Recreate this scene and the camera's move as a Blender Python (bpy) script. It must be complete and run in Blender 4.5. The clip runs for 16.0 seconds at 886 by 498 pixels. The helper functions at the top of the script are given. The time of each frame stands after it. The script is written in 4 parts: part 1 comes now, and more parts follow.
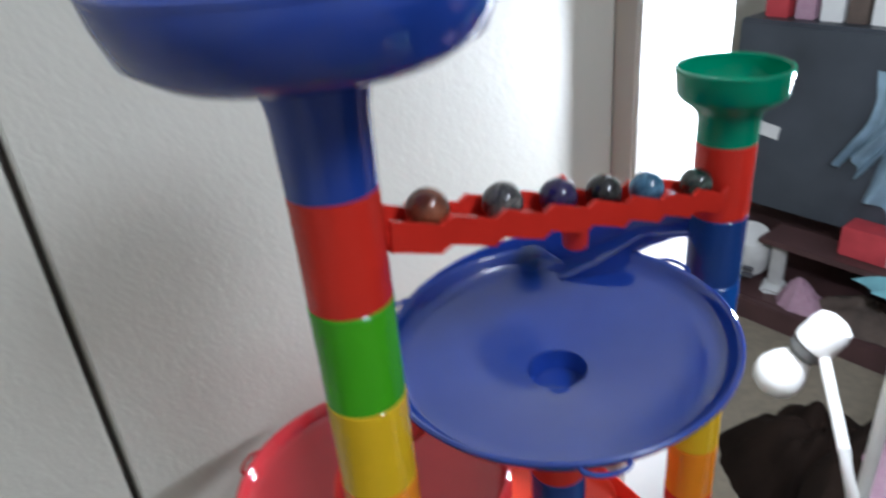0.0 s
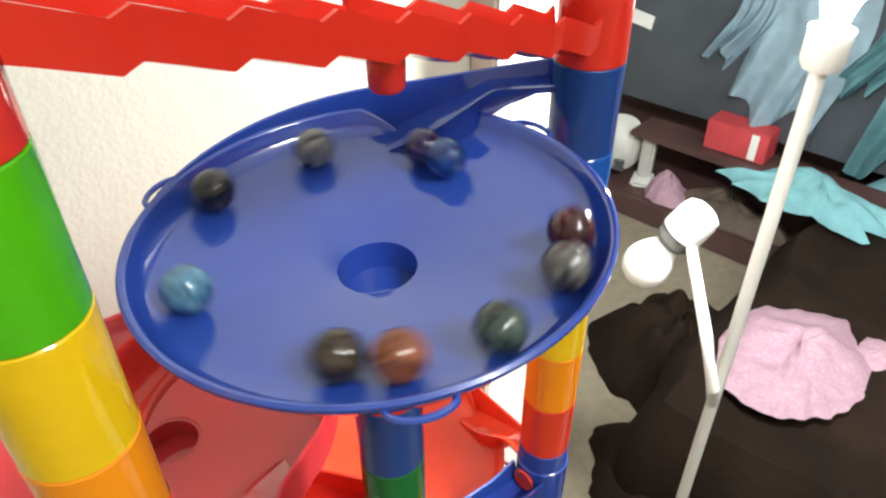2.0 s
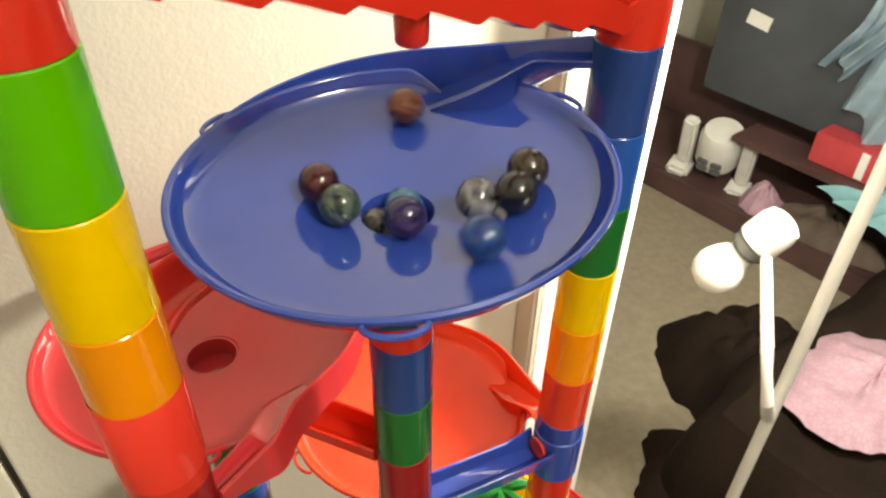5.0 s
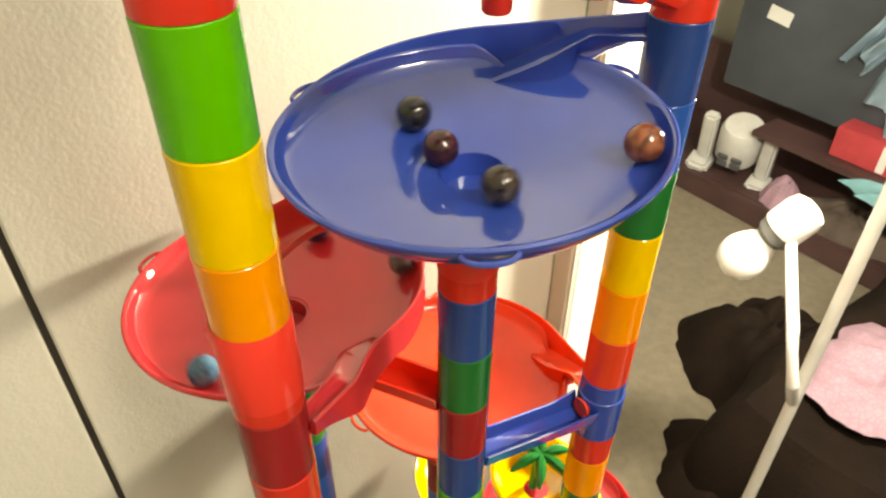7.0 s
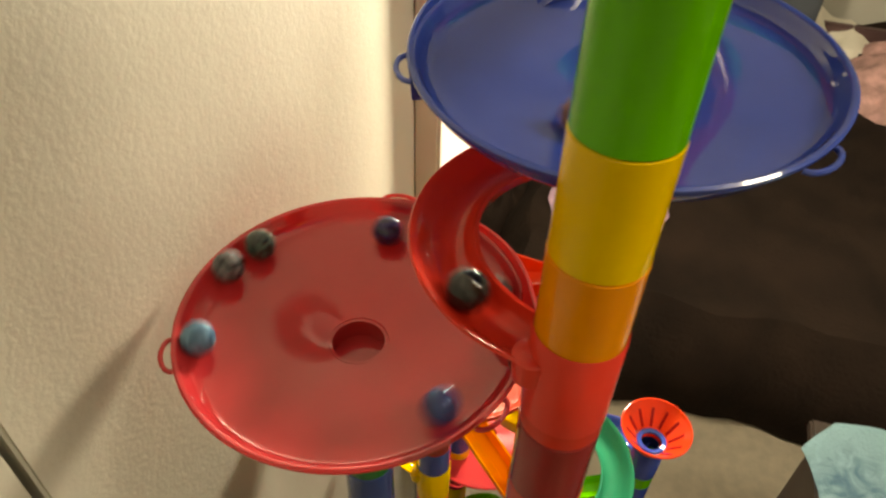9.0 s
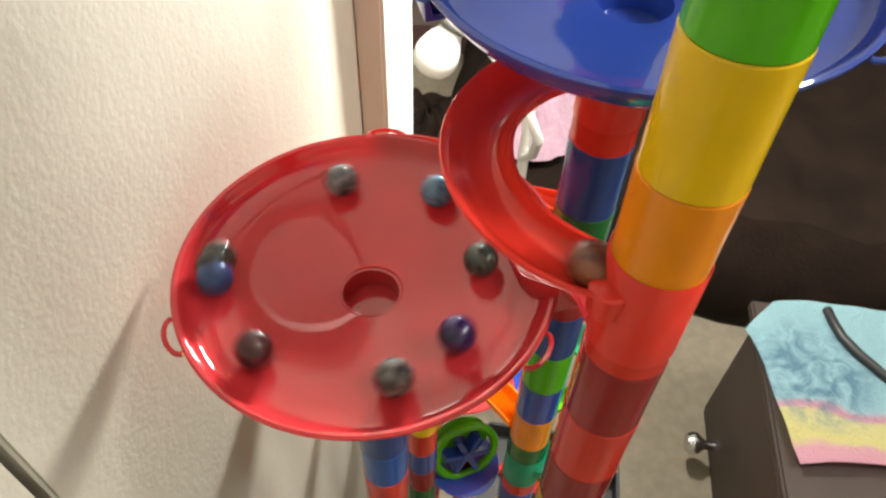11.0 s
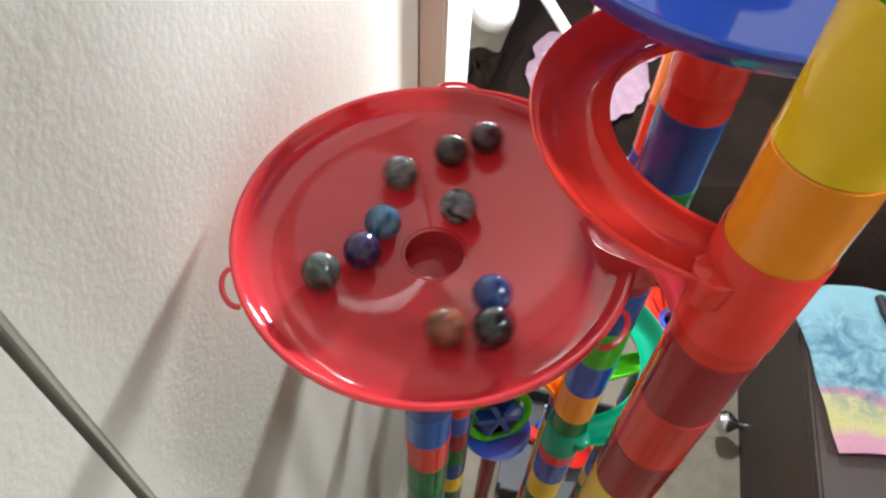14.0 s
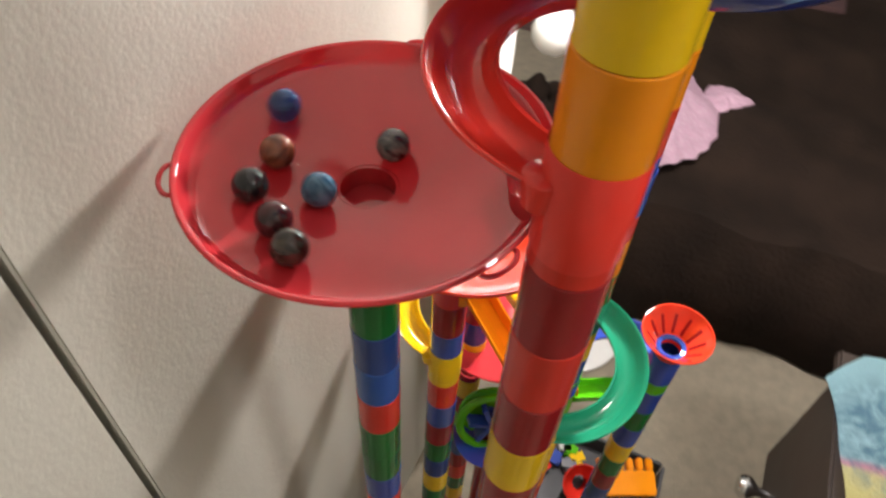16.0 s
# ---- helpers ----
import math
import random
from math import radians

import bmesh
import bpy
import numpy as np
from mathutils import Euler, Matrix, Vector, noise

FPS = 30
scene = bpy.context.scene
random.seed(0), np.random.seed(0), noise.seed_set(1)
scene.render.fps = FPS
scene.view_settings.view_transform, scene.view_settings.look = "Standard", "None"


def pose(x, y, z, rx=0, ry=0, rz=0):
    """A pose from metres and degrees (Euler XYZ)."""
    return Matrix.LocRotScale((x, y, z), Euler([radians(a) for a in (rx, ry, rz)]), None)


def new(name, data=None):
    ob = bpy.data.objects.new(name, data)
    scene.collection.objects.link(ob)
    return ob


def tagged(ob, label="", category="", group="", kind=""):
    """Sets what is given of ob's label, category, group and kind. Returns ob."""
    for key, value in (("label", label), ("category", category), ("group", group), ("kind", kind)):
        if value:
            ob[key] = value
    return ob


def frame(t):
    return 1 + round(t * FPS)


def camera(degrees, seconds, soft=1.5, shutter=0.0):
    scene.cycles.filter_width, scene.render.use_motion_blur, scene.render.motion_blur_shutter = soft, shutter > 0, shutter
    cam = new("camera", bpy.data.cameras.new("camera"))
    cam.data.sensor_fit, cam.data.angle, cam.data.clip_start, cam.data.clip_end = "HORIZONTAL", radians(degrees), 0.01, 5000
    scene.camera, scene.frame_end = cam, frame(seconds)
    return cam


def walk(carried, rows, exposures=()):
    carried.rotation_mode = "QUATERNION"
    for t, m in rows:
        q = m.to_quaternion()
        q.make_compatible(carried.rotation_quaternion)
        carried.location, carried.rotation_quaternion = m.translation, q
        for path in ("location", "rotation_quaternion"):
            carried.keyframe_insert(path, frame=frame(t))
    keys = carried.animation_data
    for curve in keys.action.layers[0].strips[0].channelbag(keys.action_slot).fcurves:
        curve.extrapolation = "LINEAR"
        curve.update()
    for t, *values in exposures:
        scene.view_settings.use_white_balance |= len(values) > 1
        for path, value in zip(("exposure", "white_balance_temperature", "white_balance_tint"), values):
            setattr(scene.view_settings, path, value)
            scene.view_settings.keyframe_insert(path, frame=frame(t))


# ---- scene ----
cam = camera(64.14, 16.0, soft=2.4, shutter=0.4)
EXPOSURES = [(0, -0.35, 5200, 11), (0.5, -0.05, 5250, 9), (1, 0.30, 5450, 8), (1.5, 0.30, 5800, 6), (2, 0.60, 6000, 5), (2.5, 0.50, 6350, 5), (3, 0.40, 6500, 6), (4, 0.40, 6900, 6), (7, 0.65, 7800, 4), (8.0, 0.65, 7200, 3), (8.4, -0.03, 8400, 2), (9, -0.08, 8600, 6), (9.5, 0.62, 6800, 6),
             (10, 0.50, 6700, 8), (12.5, 0.62, 5800, 8), (13.5, 0.57, 5550, 9), (14.5, 0.52, 5500, 9), (15.6, 0.52, 5350, 9), (16, 0.10, 6250, 15)]
PATH = [
    (0, pose(0.1877, -0.2010, 0.1940, 62.18, 4.59, 50.90)),
    (0.4, pose(0.1873, -0.1758, 0.1617, 59.55, 2.64, 47.20)),
    (0.5, pose(0.1902, -0.1650, 0.1621, 58.82, 3.19, 47.89)),
    (1, pose(0.1546, -0.1239, 0.1417, 56.29, 0.41, 44.64)),
    (1.5, pose(0.1405, -0.1222, 0.1293, 53.31, -0.02, 45.38)),
    (2, pose(0.1521, -0.1301, 0.1352, 53.75, 0.44, 42.38)),
    (2.5, pose(0.1553, -0.1325, 0.1355, 53.38, -0.20, 43.22)),
    (3, pose(0.1558, -0.1313, 0.1346, 52.73, -0.00, 44.56)),
    (3.5, pose(0.1618, -0.1316, 0.1325, 52.63, -0.40, 45.76)),
    (4, pose(0.1754, -0.1233, 0.1337, 52.77, -0.78, 48.45)),
    (6.5, pose(0.1930, -0.1514, 0.1383, 51.84, -0.52, 53.72)),
    (7, pose(0.1982, -0.1644, 0.1380, 52.43, -0.38, 53.20)),
    (7.5, pose(0.1841, -0.1639, 0.1316, 52.39, -0.96, 52.16)),
    (8, pose(0.1216, -0.1913, 0.1254, 51.41, -1.61, 43.58)),
    (8.4, pose(0.0613, -0.2188, 0.1276, 51.11, -0.65, 27.31)),
    (8.6, pose(0.0441, -0.2291, 0.1259, 49.93, -0.36, 22.07)),
    (9, pose(0.0109, -0.2569, 0.1258, 47.61, -1.42, 18.43)),
    (9.5, pose(-0.0203, -0.2515, 0.1179, 44.63, -0.72, 11.77)),
    (10, pose(-0.0295, -0.2469, 0.1135, 43.08, -1.40, 8.63)),
    (12.5, pose(-0.0419, -0.2524, 0.1144, 41.04, -1.92, 10.87)),
    (13, pose(-0.0474, -0.2430, 0.1142, 40.79, -2.28, 12.43)),
    (13.5, pose(-0.0551, -0.2363, 0.1033, 39.44, -2.34, 12.94)),
    (14, pose(-0.0525, -0.2394, 0.1027, 38.16, -1.82, 13.26)),
    (14.5, pose(-0.0447, -0.2439, 0.1031, 38.16, -1.18, 12.63)),
    (15, pose(-0.0445, -0.2525, 0.1052, 38.55, -1.40, 12.53)),
    (15.5, pose(-0.0358, -0.2581, 0.1020, 38.34, -1.75, 13.02)),
    (16, pose(0.0237, -0.2598, 0.0887, 40.86, -2.48, 23.69)),
]
walk(cam, PATH, EXPOSURES)

# ---- world and lights ----
world = bpy.data.worlds.new("world")
scene.world = world
world.use_nodes = True
world.node_tree.nodes["Background"].inputs[0].default_value = (0.9, 0.95, 1.0, 1)
world.node_tree.nodes["Background"].inputs[1].default_value = 0.05

LAMP_XY = (-0.023, 0.603)
FLOOR_Z = -1.0805
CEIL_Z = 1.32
WALL_X = -0.181


def lamp(name, kind, energy, colour, m, size=0.1, size_y=0.0):
    data = bpy.data.lights.new(name, kind)
    data.energy, data.color = energy, colour
    if kind == "AREA":
        data.size = size
        if size_y:
            data.shape, data.size_y = "RECTANGLE", size_y
    else:
        data.shadow_soft_size = size
    ob = new(name, data)
    ob.matrix_world = m
    return ob


lamp("bulb_light", "POINT", 34.0, (1.0, 0.95, 0.87), pose(LAMP_XY[0], LAMP_XY[1], -0.030), size=0.036)
# Added soft fill under the ceiling; no fixture is seen or built there.
lamp("overhead_fill", "POINT", 50.0, (1.0, 0.96, 0.89), pose(1.15, 0.05, CEIL_Z - 0.16), size=0.2)


# ---- materials ----
def mat(name, rgb, rough=0.5, metal=0.0, var=0.1, vscale=20.0, bump=0.0, bscale=200.0, coat=0.0, bump2=0.0, bscale2=30.0, stain=None):
    m = bpy.data.materials.new(name)
    m.use_nodes = True
    nt = m.node_tree
    p = nt.nodes["Principled BSDF"]
    p.inputs["Roughness"].default_value = rough
    p.inputs["Metallic"].default_value = metal
    p.inputs["Coat Weight"].default_value = coat
    p.inputs["Coat Roughness"].default_value = 0.08
    tc = nt.nodes.new("ShaderNodeTexCoord")
    n = nt.nodes.new("ShaderNodeTexNoise")
    n.inputs["Scale"].default_value, n.inputs["Detail"].default_value = vscale, 5.0
    nt.links.new(tc.outputs["Object"], n.inputs["Vector"])
    ramp = nt.nodes.new("ShaderNodeValToRGB")
    lo = [max(0.0, c * (1 - var)) for c in rgb] if stain is None else list(stain)
    hi = [min(1.0, c * (1 + var)) for c in rgb]
    ramp.color_ramp.elements[0].color = (*lo, 1)
    ramp.color_ramp.elements[1].color = (*hi, 1)
    ramp.color_ramp.elements[0].position, ramp.color_ramp.elements[1].position = 0.3, 0.7
    nt.links.new(n.outputs["Fac"], ramp.inputs["Fac"])
    nt.links.new(ramp.outputs["Color"], p.inputs["Base Color"])
    rr = nt.nodes.new("ShaderNodeMapRange")
    rr.inputs["To Min"].default_value, rr.inputs["To Max"].default_value = rough * 0.8, min(1.0, rough * 1.25)
    nt.links.new(n.outputs["Fac"], rr.inputs["Value"])
    nt.links.new(rr.outputs["Result"], p.inputs["Roughness"])
    last = None
    for strength, scale in ((bump2, bscale2), (bump, bscale)):
        if strength > 0:
            nb = nt.nodes.new("ShaderNodeTexNoise")
            nb.inputs["Scale"].default_value, nb.inputs["Detail"].default_value = scale, 4.0
            nt.links.new(tc.outputs["Object"], nb.inputs["Vector"])
            b = nt.nodes.new("ShaderNodeBump")
            b.inputs["Strength"].default_value, b.inputs["Distance"].default_value = strength, 0.004
            nt.links.new(nb.outputs["Fac"], b.inputs["Height"])
            if last:
                nt.links.new(last.outputs["Normal"], b.inputs["Normal"])
            last = b
    if last:
        nt.links.new(last.outputs["Normal"], p.inputs["Normal"])
    return m


def plastic(name, rgb, glow=0.18, rough=0.065, ior=1.47, scuff=0.015):
    """Slightly translucent moulded toy plastic with fine scuffs."""
    m = mat(name, rgb, rough=rough, var=0.06, vscale=35.0, bump=scuff, bscale=300.0)
    nt = m.node_tree
    p = nt.nodes["Principled BSDF"]
    p.inputs["IOR"].default_value = ior
    tr = nt.nodes.new("ShaderNodeBsdfTranslucent")
    tr.inputs["Color"].default_value = (*rgb, 1)
    mix = nt.nodes.new("ShaderNodeMixShader")
    mix.inputs[0].default_value = glow
    out = nt.nodes["Material Output"]
    nt.links.new(p.outputs[0], mix.inputs[1])
    nt.links.new(tr.outputs[0], mix.inputs[2])
    nt.links.new(mix.outputs[0], out.inputs["Surface"])
    return m


BLUE = plastic("blue_plastic", (0.030, 0.072, 0.40), rough=0.03, ior=1.8, scuff=0.006)
NAVY = plastic("navy_plastic", (0.022, 0.062, 0.25))
SKY = plastic("sky_blue_plastic", (0.02, 0.10, 0.42))
RED = plastic("red_plastic", (0.70, 0.034, 0.018))
DRED = plastic("dark_red_plastic", (0.33, 0.012, 0.015))
CRIMSON = plastic("crimson_plastic", (0.68, 0.050, 0.060), glow=0.36, rough=0.03, ior=1.8, scuff=0.006)
SCARLET = plastic("scarlet_plastic", (0.82, 0.048, 0.030))
ORED = plastic("orange_red_plastic", (0.75, 0.055, 0.02))
GREEN = plastic("lime_green_plastic", (0.10, 0.47, 0.005))
DGREEN = plastic("dark_green_plastic", (0.012, 0.16, 0.03))
TEAL = plastic("sea_green_plastic", (0.02, 0.30, 0.16))
YELLOW = plastic("yellow_plastic", (0.86, 0.56, 0.004))
ORANGE = plastic("orange_plastic", (0.92, 0.31, 0.005))
WALL = mat("wall_paint", (0.48, 0.465, 0.40), rough=0.5, var=0.04, vscale=6.0, bump=0.07, bscale=360.0, bump2=0.07, bscale2=110.0)
TRIM = mat("trim_paint", (0.47, 0.44, 0.38), rough=0.45, var=0.06, vscale=9.0, bump=0.1, bscale=60.0)
WHITE = mat("white_paint", (0.80, 0.79, 0.75), rough=0.4, var=0.03, vscale=8.0, bump=0.08, bscale=80.0)
GAP = mat("dark_gap", (0.05, 0.04, 0.03), rough=0.8, var=0.3, vscale=30.0)
CARPET = mat("carpet_pile", (0.235, 0.20, 0.145), rough=0.95, var=0.12, vscale=45.0, bump=0.45, bscale=420.0, bump2=0.25, bscale2=120.0)
CEILING = mat("ceiling_paint", (0.80, 0.79, 0.76), rough=0.7, var=0.04, vscale=5.0, bump=0.2, bscale=60.0)
BLANKET = mat("brown_fleece", (0.0150, 0.0090, 0.0062), rough=0.95, var=0.35, vscale=14.0, bump=0.6, bscale=160.0, bump2=0.5, bscale2=25.0)
BLANKET.node_tree.nodes["Principled BSDF"].inputs["Specular IOR Level"].default_value = 0.12
LAMPWHITE = mat("lamp_enamel", (0.72, 0.71, 0.68), rough=0.3, var=0.05, vscale=30.0)


# ---- mesh helpers ----
def finish(bm, name, material, smooth=True, angle=40):
    bmesh.ops.recalc_face_normals(bm, faces=bm.faces[:])
    me = bpy.data.meshes.new(name)
    bm.to_mesh(me)
    bm.free()
    me.materials.append(material)
    if smooth:
        me.polygons.foreach_set("use_smooth", [True] * len(me.polygons))
        me.set_sharp_from_angle(angle=radians(angle))
    return me


def part(name, bm, material, parent, label="", m=None, smooth=True):
    ob = new(name, finish(bm, name, material, smooth))
    ob.parent = parent
    if m is not None:
        ob.matrix_basis = m
    if label:
        ob["label"] = label
    return ob


def thing(name, label, category, m, group="", kind=""):
    ob = new(name)
    ob.empty_display_size = 0.02
    ob.matrix_basis = m
    return tagged(ob, label, category, group, kind)


def solid(name, bm, material, label, category, m=None, group="", kind="", smooth=True):
    ob = new(name, finish(bm, name, material, smooth))
    if m is not None:
        ob.matrix_basis = m
    return tagged(ob, label, category, group, kind)


def lathe(profile, n=48, closed=True):
    """Turn a closed (r, z) profile round the z axis."""
    bm = bmesh.new()
    rings = []
    for r, z in profile:
        if r < 1e-6:
            rings.append([bm.verts.new((0, 0, z))])
        else:
            rings.append([bm.verts.new((r * math.cos(2 * math.pi * k / n), r * math.sin(2 * math.pi * k / n), z)) for k in range(n)])
    pairs = list(zip(rings, rings[1:])) + ([(rings[-1], rings[0])] if closed else [])
    for a, b in pairs:
        for k in range(n):
            q = [a[k % len(a)], a[(k + 1) % len(a)], b[(k + 1) % len(b)], b[k % len(b)]]
            q = list(dict.fromkeys(q))
            if len(q) > 2:
                bm.faces.new(q)
    return bm


def sweep(sections, closed=True):
    """Join a row of equal cross-sections (lists of points) into a skin with capped ends."""
    bm = bmesh.new()
    rows = [[bm.verts.new(p) for p in s] for s in sections]
    n = len(rows[0])
    for a, b in zip(rows, rows[1:]):
        for k in range(n):
            bm.faces.new((a[k], a[(k + 1) % n], b[(k + 1) % n], b[k]))
    if closed:
        bm.faces.new(rows[0][::-1])
        bm.faces.new(rows[-1])
    return bm


def rod(points, r, n=10):
    """A round bar along points."""
    pts = [Vector(p) for p in points]
    secs = []
    up = Vector((0.13, 0.31, 0.94))
    for i, p in enumerate(pts):
        d = (pts[min(i + 1, len(pts) - 1)] - pts[max(i - 1, 0)]).normalized()
        a = d.cross(up).normalized()
        b = d.cross(a)
        rr = r[i] if isinstance(r, (list, tuple)) else r
        secs.append([p + (a * math.cos(2 * math.pi * k / n) + b * math.sin(2 * math.pi * k / n)) * rr for k in range(n)])
    return sweep(secs)


def box(x0, x1, y0, y1, z0, z1, bevel=0.002, seg=2):
    bm = bmesh.new()
    bmesh.ops.create_cube(bm, size=1)
    for v in bm.verts:
        v.co = Vector(((x0 + x1) / 2 + v.co.x * (x1 - x0), (y0 + y1) / 2 + v.co.y * (y1 - y0), (z0 + z1) / 2 + v.co.z * (z1 - z0)))
    if bevel:
        bmesh.ops.bevel(bm, geom=bm.edges[:], offset=bevel, segments=seg, affect="EDGES")
    return bm


# ---- room ----
def structure(name, bm, material, label, category):
    return solid(name, bm, material, label, category, kind="structure", smooth=False)


structure("floor", box(-1.58, 2.6, -1.6, 2.2, FLOOR_Z - 0.06, FLOOR_Z, 0), CARPET, "short beige carpet over the whole floor", "floor")
structure("ceiling", box(-1.58, 2.6, -1.6, 2.2, CEIL_Z, CEIL_Z + 0.06, 0), CEILING, "plain off-white painted ceiling", "ceiling")
SEAM_Y = -0.171
wall = structure("wall_west", box(WALL_X - 0.09, WALL_X, SEAM_Y + 0.0022, 0.268, FLOOR_Z, CEIL_Z, 0.0015), WALL, "cream wall with rough stippled paint", "wall")
structure("wall_panel_west", box(WALL_X - 0.09, WALL_X + 0.001, -1.6, SEAM_Y - 0.0022, FLOOR_Z, CEIL_Z, 0.0015), WALL, "cream painted wall panel beside a dark joint", "wall")
structure("wall_joint", box(WALL_X - 0.08, WALL_X - 0.012, SEAM_Y - 0.0022, SEAM_Y + 0.0022, FLOOR_Z, CEIL_Z, 0), GAP, "dark narrow gap between two wall panels", "joint")
structure("wall_west_end", box(WALL_X - 0.09, WALL_X - 0.002, 0.268, 0.398, FLOOR_Z, CEIL_Z, 0), WALL, "cream painted wall end", "wall")
structure("wall_alcove", box(-1.5, WALL_X - 0.09, 0.30, 0.398, FLOOR_Z, CEIL_Z, 0), WALL, "cream painted return wall", "wall")
structure("wall_west_far", box(-1.58, -1.5, 0.30, 2.2, FLOOR_Z, CEIL_Z, 0), WALL, "cream painted wall", "wall")
structure("wall_north", box(-1.58, 2.6, 2.2, 2.28, FLOOR_Z, CEIL_Z, 0), WALL, "cream painted wall at the far end", "wall")
structure("wall_east", box(2.6, 2.68, -1.6, 2.28, FLOOR_Z, CEIL_Z, 0), WALL, "cream painted wall", "wall")
structure("wall_south", box(WALL_X - 0.1, 2.6, -1.68, -1.6, FLOOR_Z, CEIL_Z, 0), WALL, "cream painted wall", "wall")
structure("door_trim", box(WALL_X - 0.001, -0.156, 0.262, 0.272, FLOOR_Z, CEIL_Z, 0.003), TRIM, "beige door trim with a rounded edge", "trim")
structure("door_casing", box(WALL_X - 0.0015, -0.158, 0.2725, 0.40, FLOOR_Z, CEIL_Z, 0.003), WHITE, "white painted door casing", "trim")

# ---- marble run ----
TUBE_R = 0.0142
CHUTE_Z = (0.0890, 0.0330)
STEP = 0.0389
A = (0.0094, -0.1076)
B = (0.0128, 0.1071)
C = (0.0010, -0.0006)
D = (-0.0911, -0.0584)


def tube_bm(h, r=TUBE_R, wall=0.0016):
    e = 0.00025
    return lathe([(r - wall, e), (r - e, 0.0), (r, e), (r, h * 0.5), (r + 0.0002, h - 2 * e), (r - e, h), (r - wall, h - e)], 40)


def tower(xy, top, colours, label, step=STEP, first=()):
    """A column of stacked tube pieces, listed from the top down to the floor."""
    ob = thing("tube_tower", label, "toy tower", pose(xy[0], xy[1], FLOOR_Z), group="marble run towers")
    z, i = top, 0
    while z > FLOOR_Z + 0.02:
        c = colours[i] if i < len(colours) else colours[4 + (i - len(colours)) % (len(colours) - 4)]
        own = first[i] if i < len(first) else step
        h = min(own, z - FLOOR_Z)
        part("tube", tube_bm(h - 0.0002), c, ob, m=pose(0, 0, z - h - FLOOR_Z))
        z -= own
        i += 1
    return ob


tower(A, 0.1137, [RED, GREEN, YELLOW, ORANGE, RED, DRED, RED, DRED, YELLOW, DRED, BLUE, RED, DGREEN, YELLOW, ORANGE, BLUE], "tall stack of red, green, yellow and orange tubes")
tower(B, 0.0695, [RED, NAVY, SKY, DGREEN, YELLOW, ORANGE, ORED, BLUE, RED, ORANGE, DGREEN, GREEN, YELLOW, BLUE, DGREEN, RED, NAVY, YELLOW], "tall stack of mixed coloured tubes under a green funnel", first=(0.0385, 0.0385, 0.0385, 0.0385))
tower(C, -0.0415, [RED, NAVY, DGREEN, DRED, NAVY, GREEN, BLUE, ORANGE, DGREEN, RED, BLUE, YELLOW, DGREEN, RED, BLUE, YELLOW, DGREEN], "stack of coloured tubes carrying the blue dish")
tower(D, -0.1357, [CRIMSON, DGREEN, DGREEN, NAVY, SKY, RED, DGREEN, DGREEN, BLUE, RED, YELLOW, BLUE], "stack of coloured tubes carrying the red dish", first=(0.0349, 0.0349, 0.0349, 0.0374, 0.0374, 0.0384))


HOLE_Z = 0.0172
RIM_Z = 0.0046
RIM_R = 0.0812
ramp_r = 0.0712


def ramp_floor(f):
    """Height of the side ramp's floor, level beside the tower, then falling into the dish."""
    g = max(0.0, min(1.0, (f - 0.45) / 0.55))
    return 0.0140 - 0.0212 * g


def dish_pose(centre, tilt):
    """Pose of a dish that leans by tilt (degrees about x and y) round its hole."""
    return pose(centre[0], centre[1], centre[2] - HOLE_Z, tilt[0], tilt[1]) @ pose(0, 0, HOLE_Z)


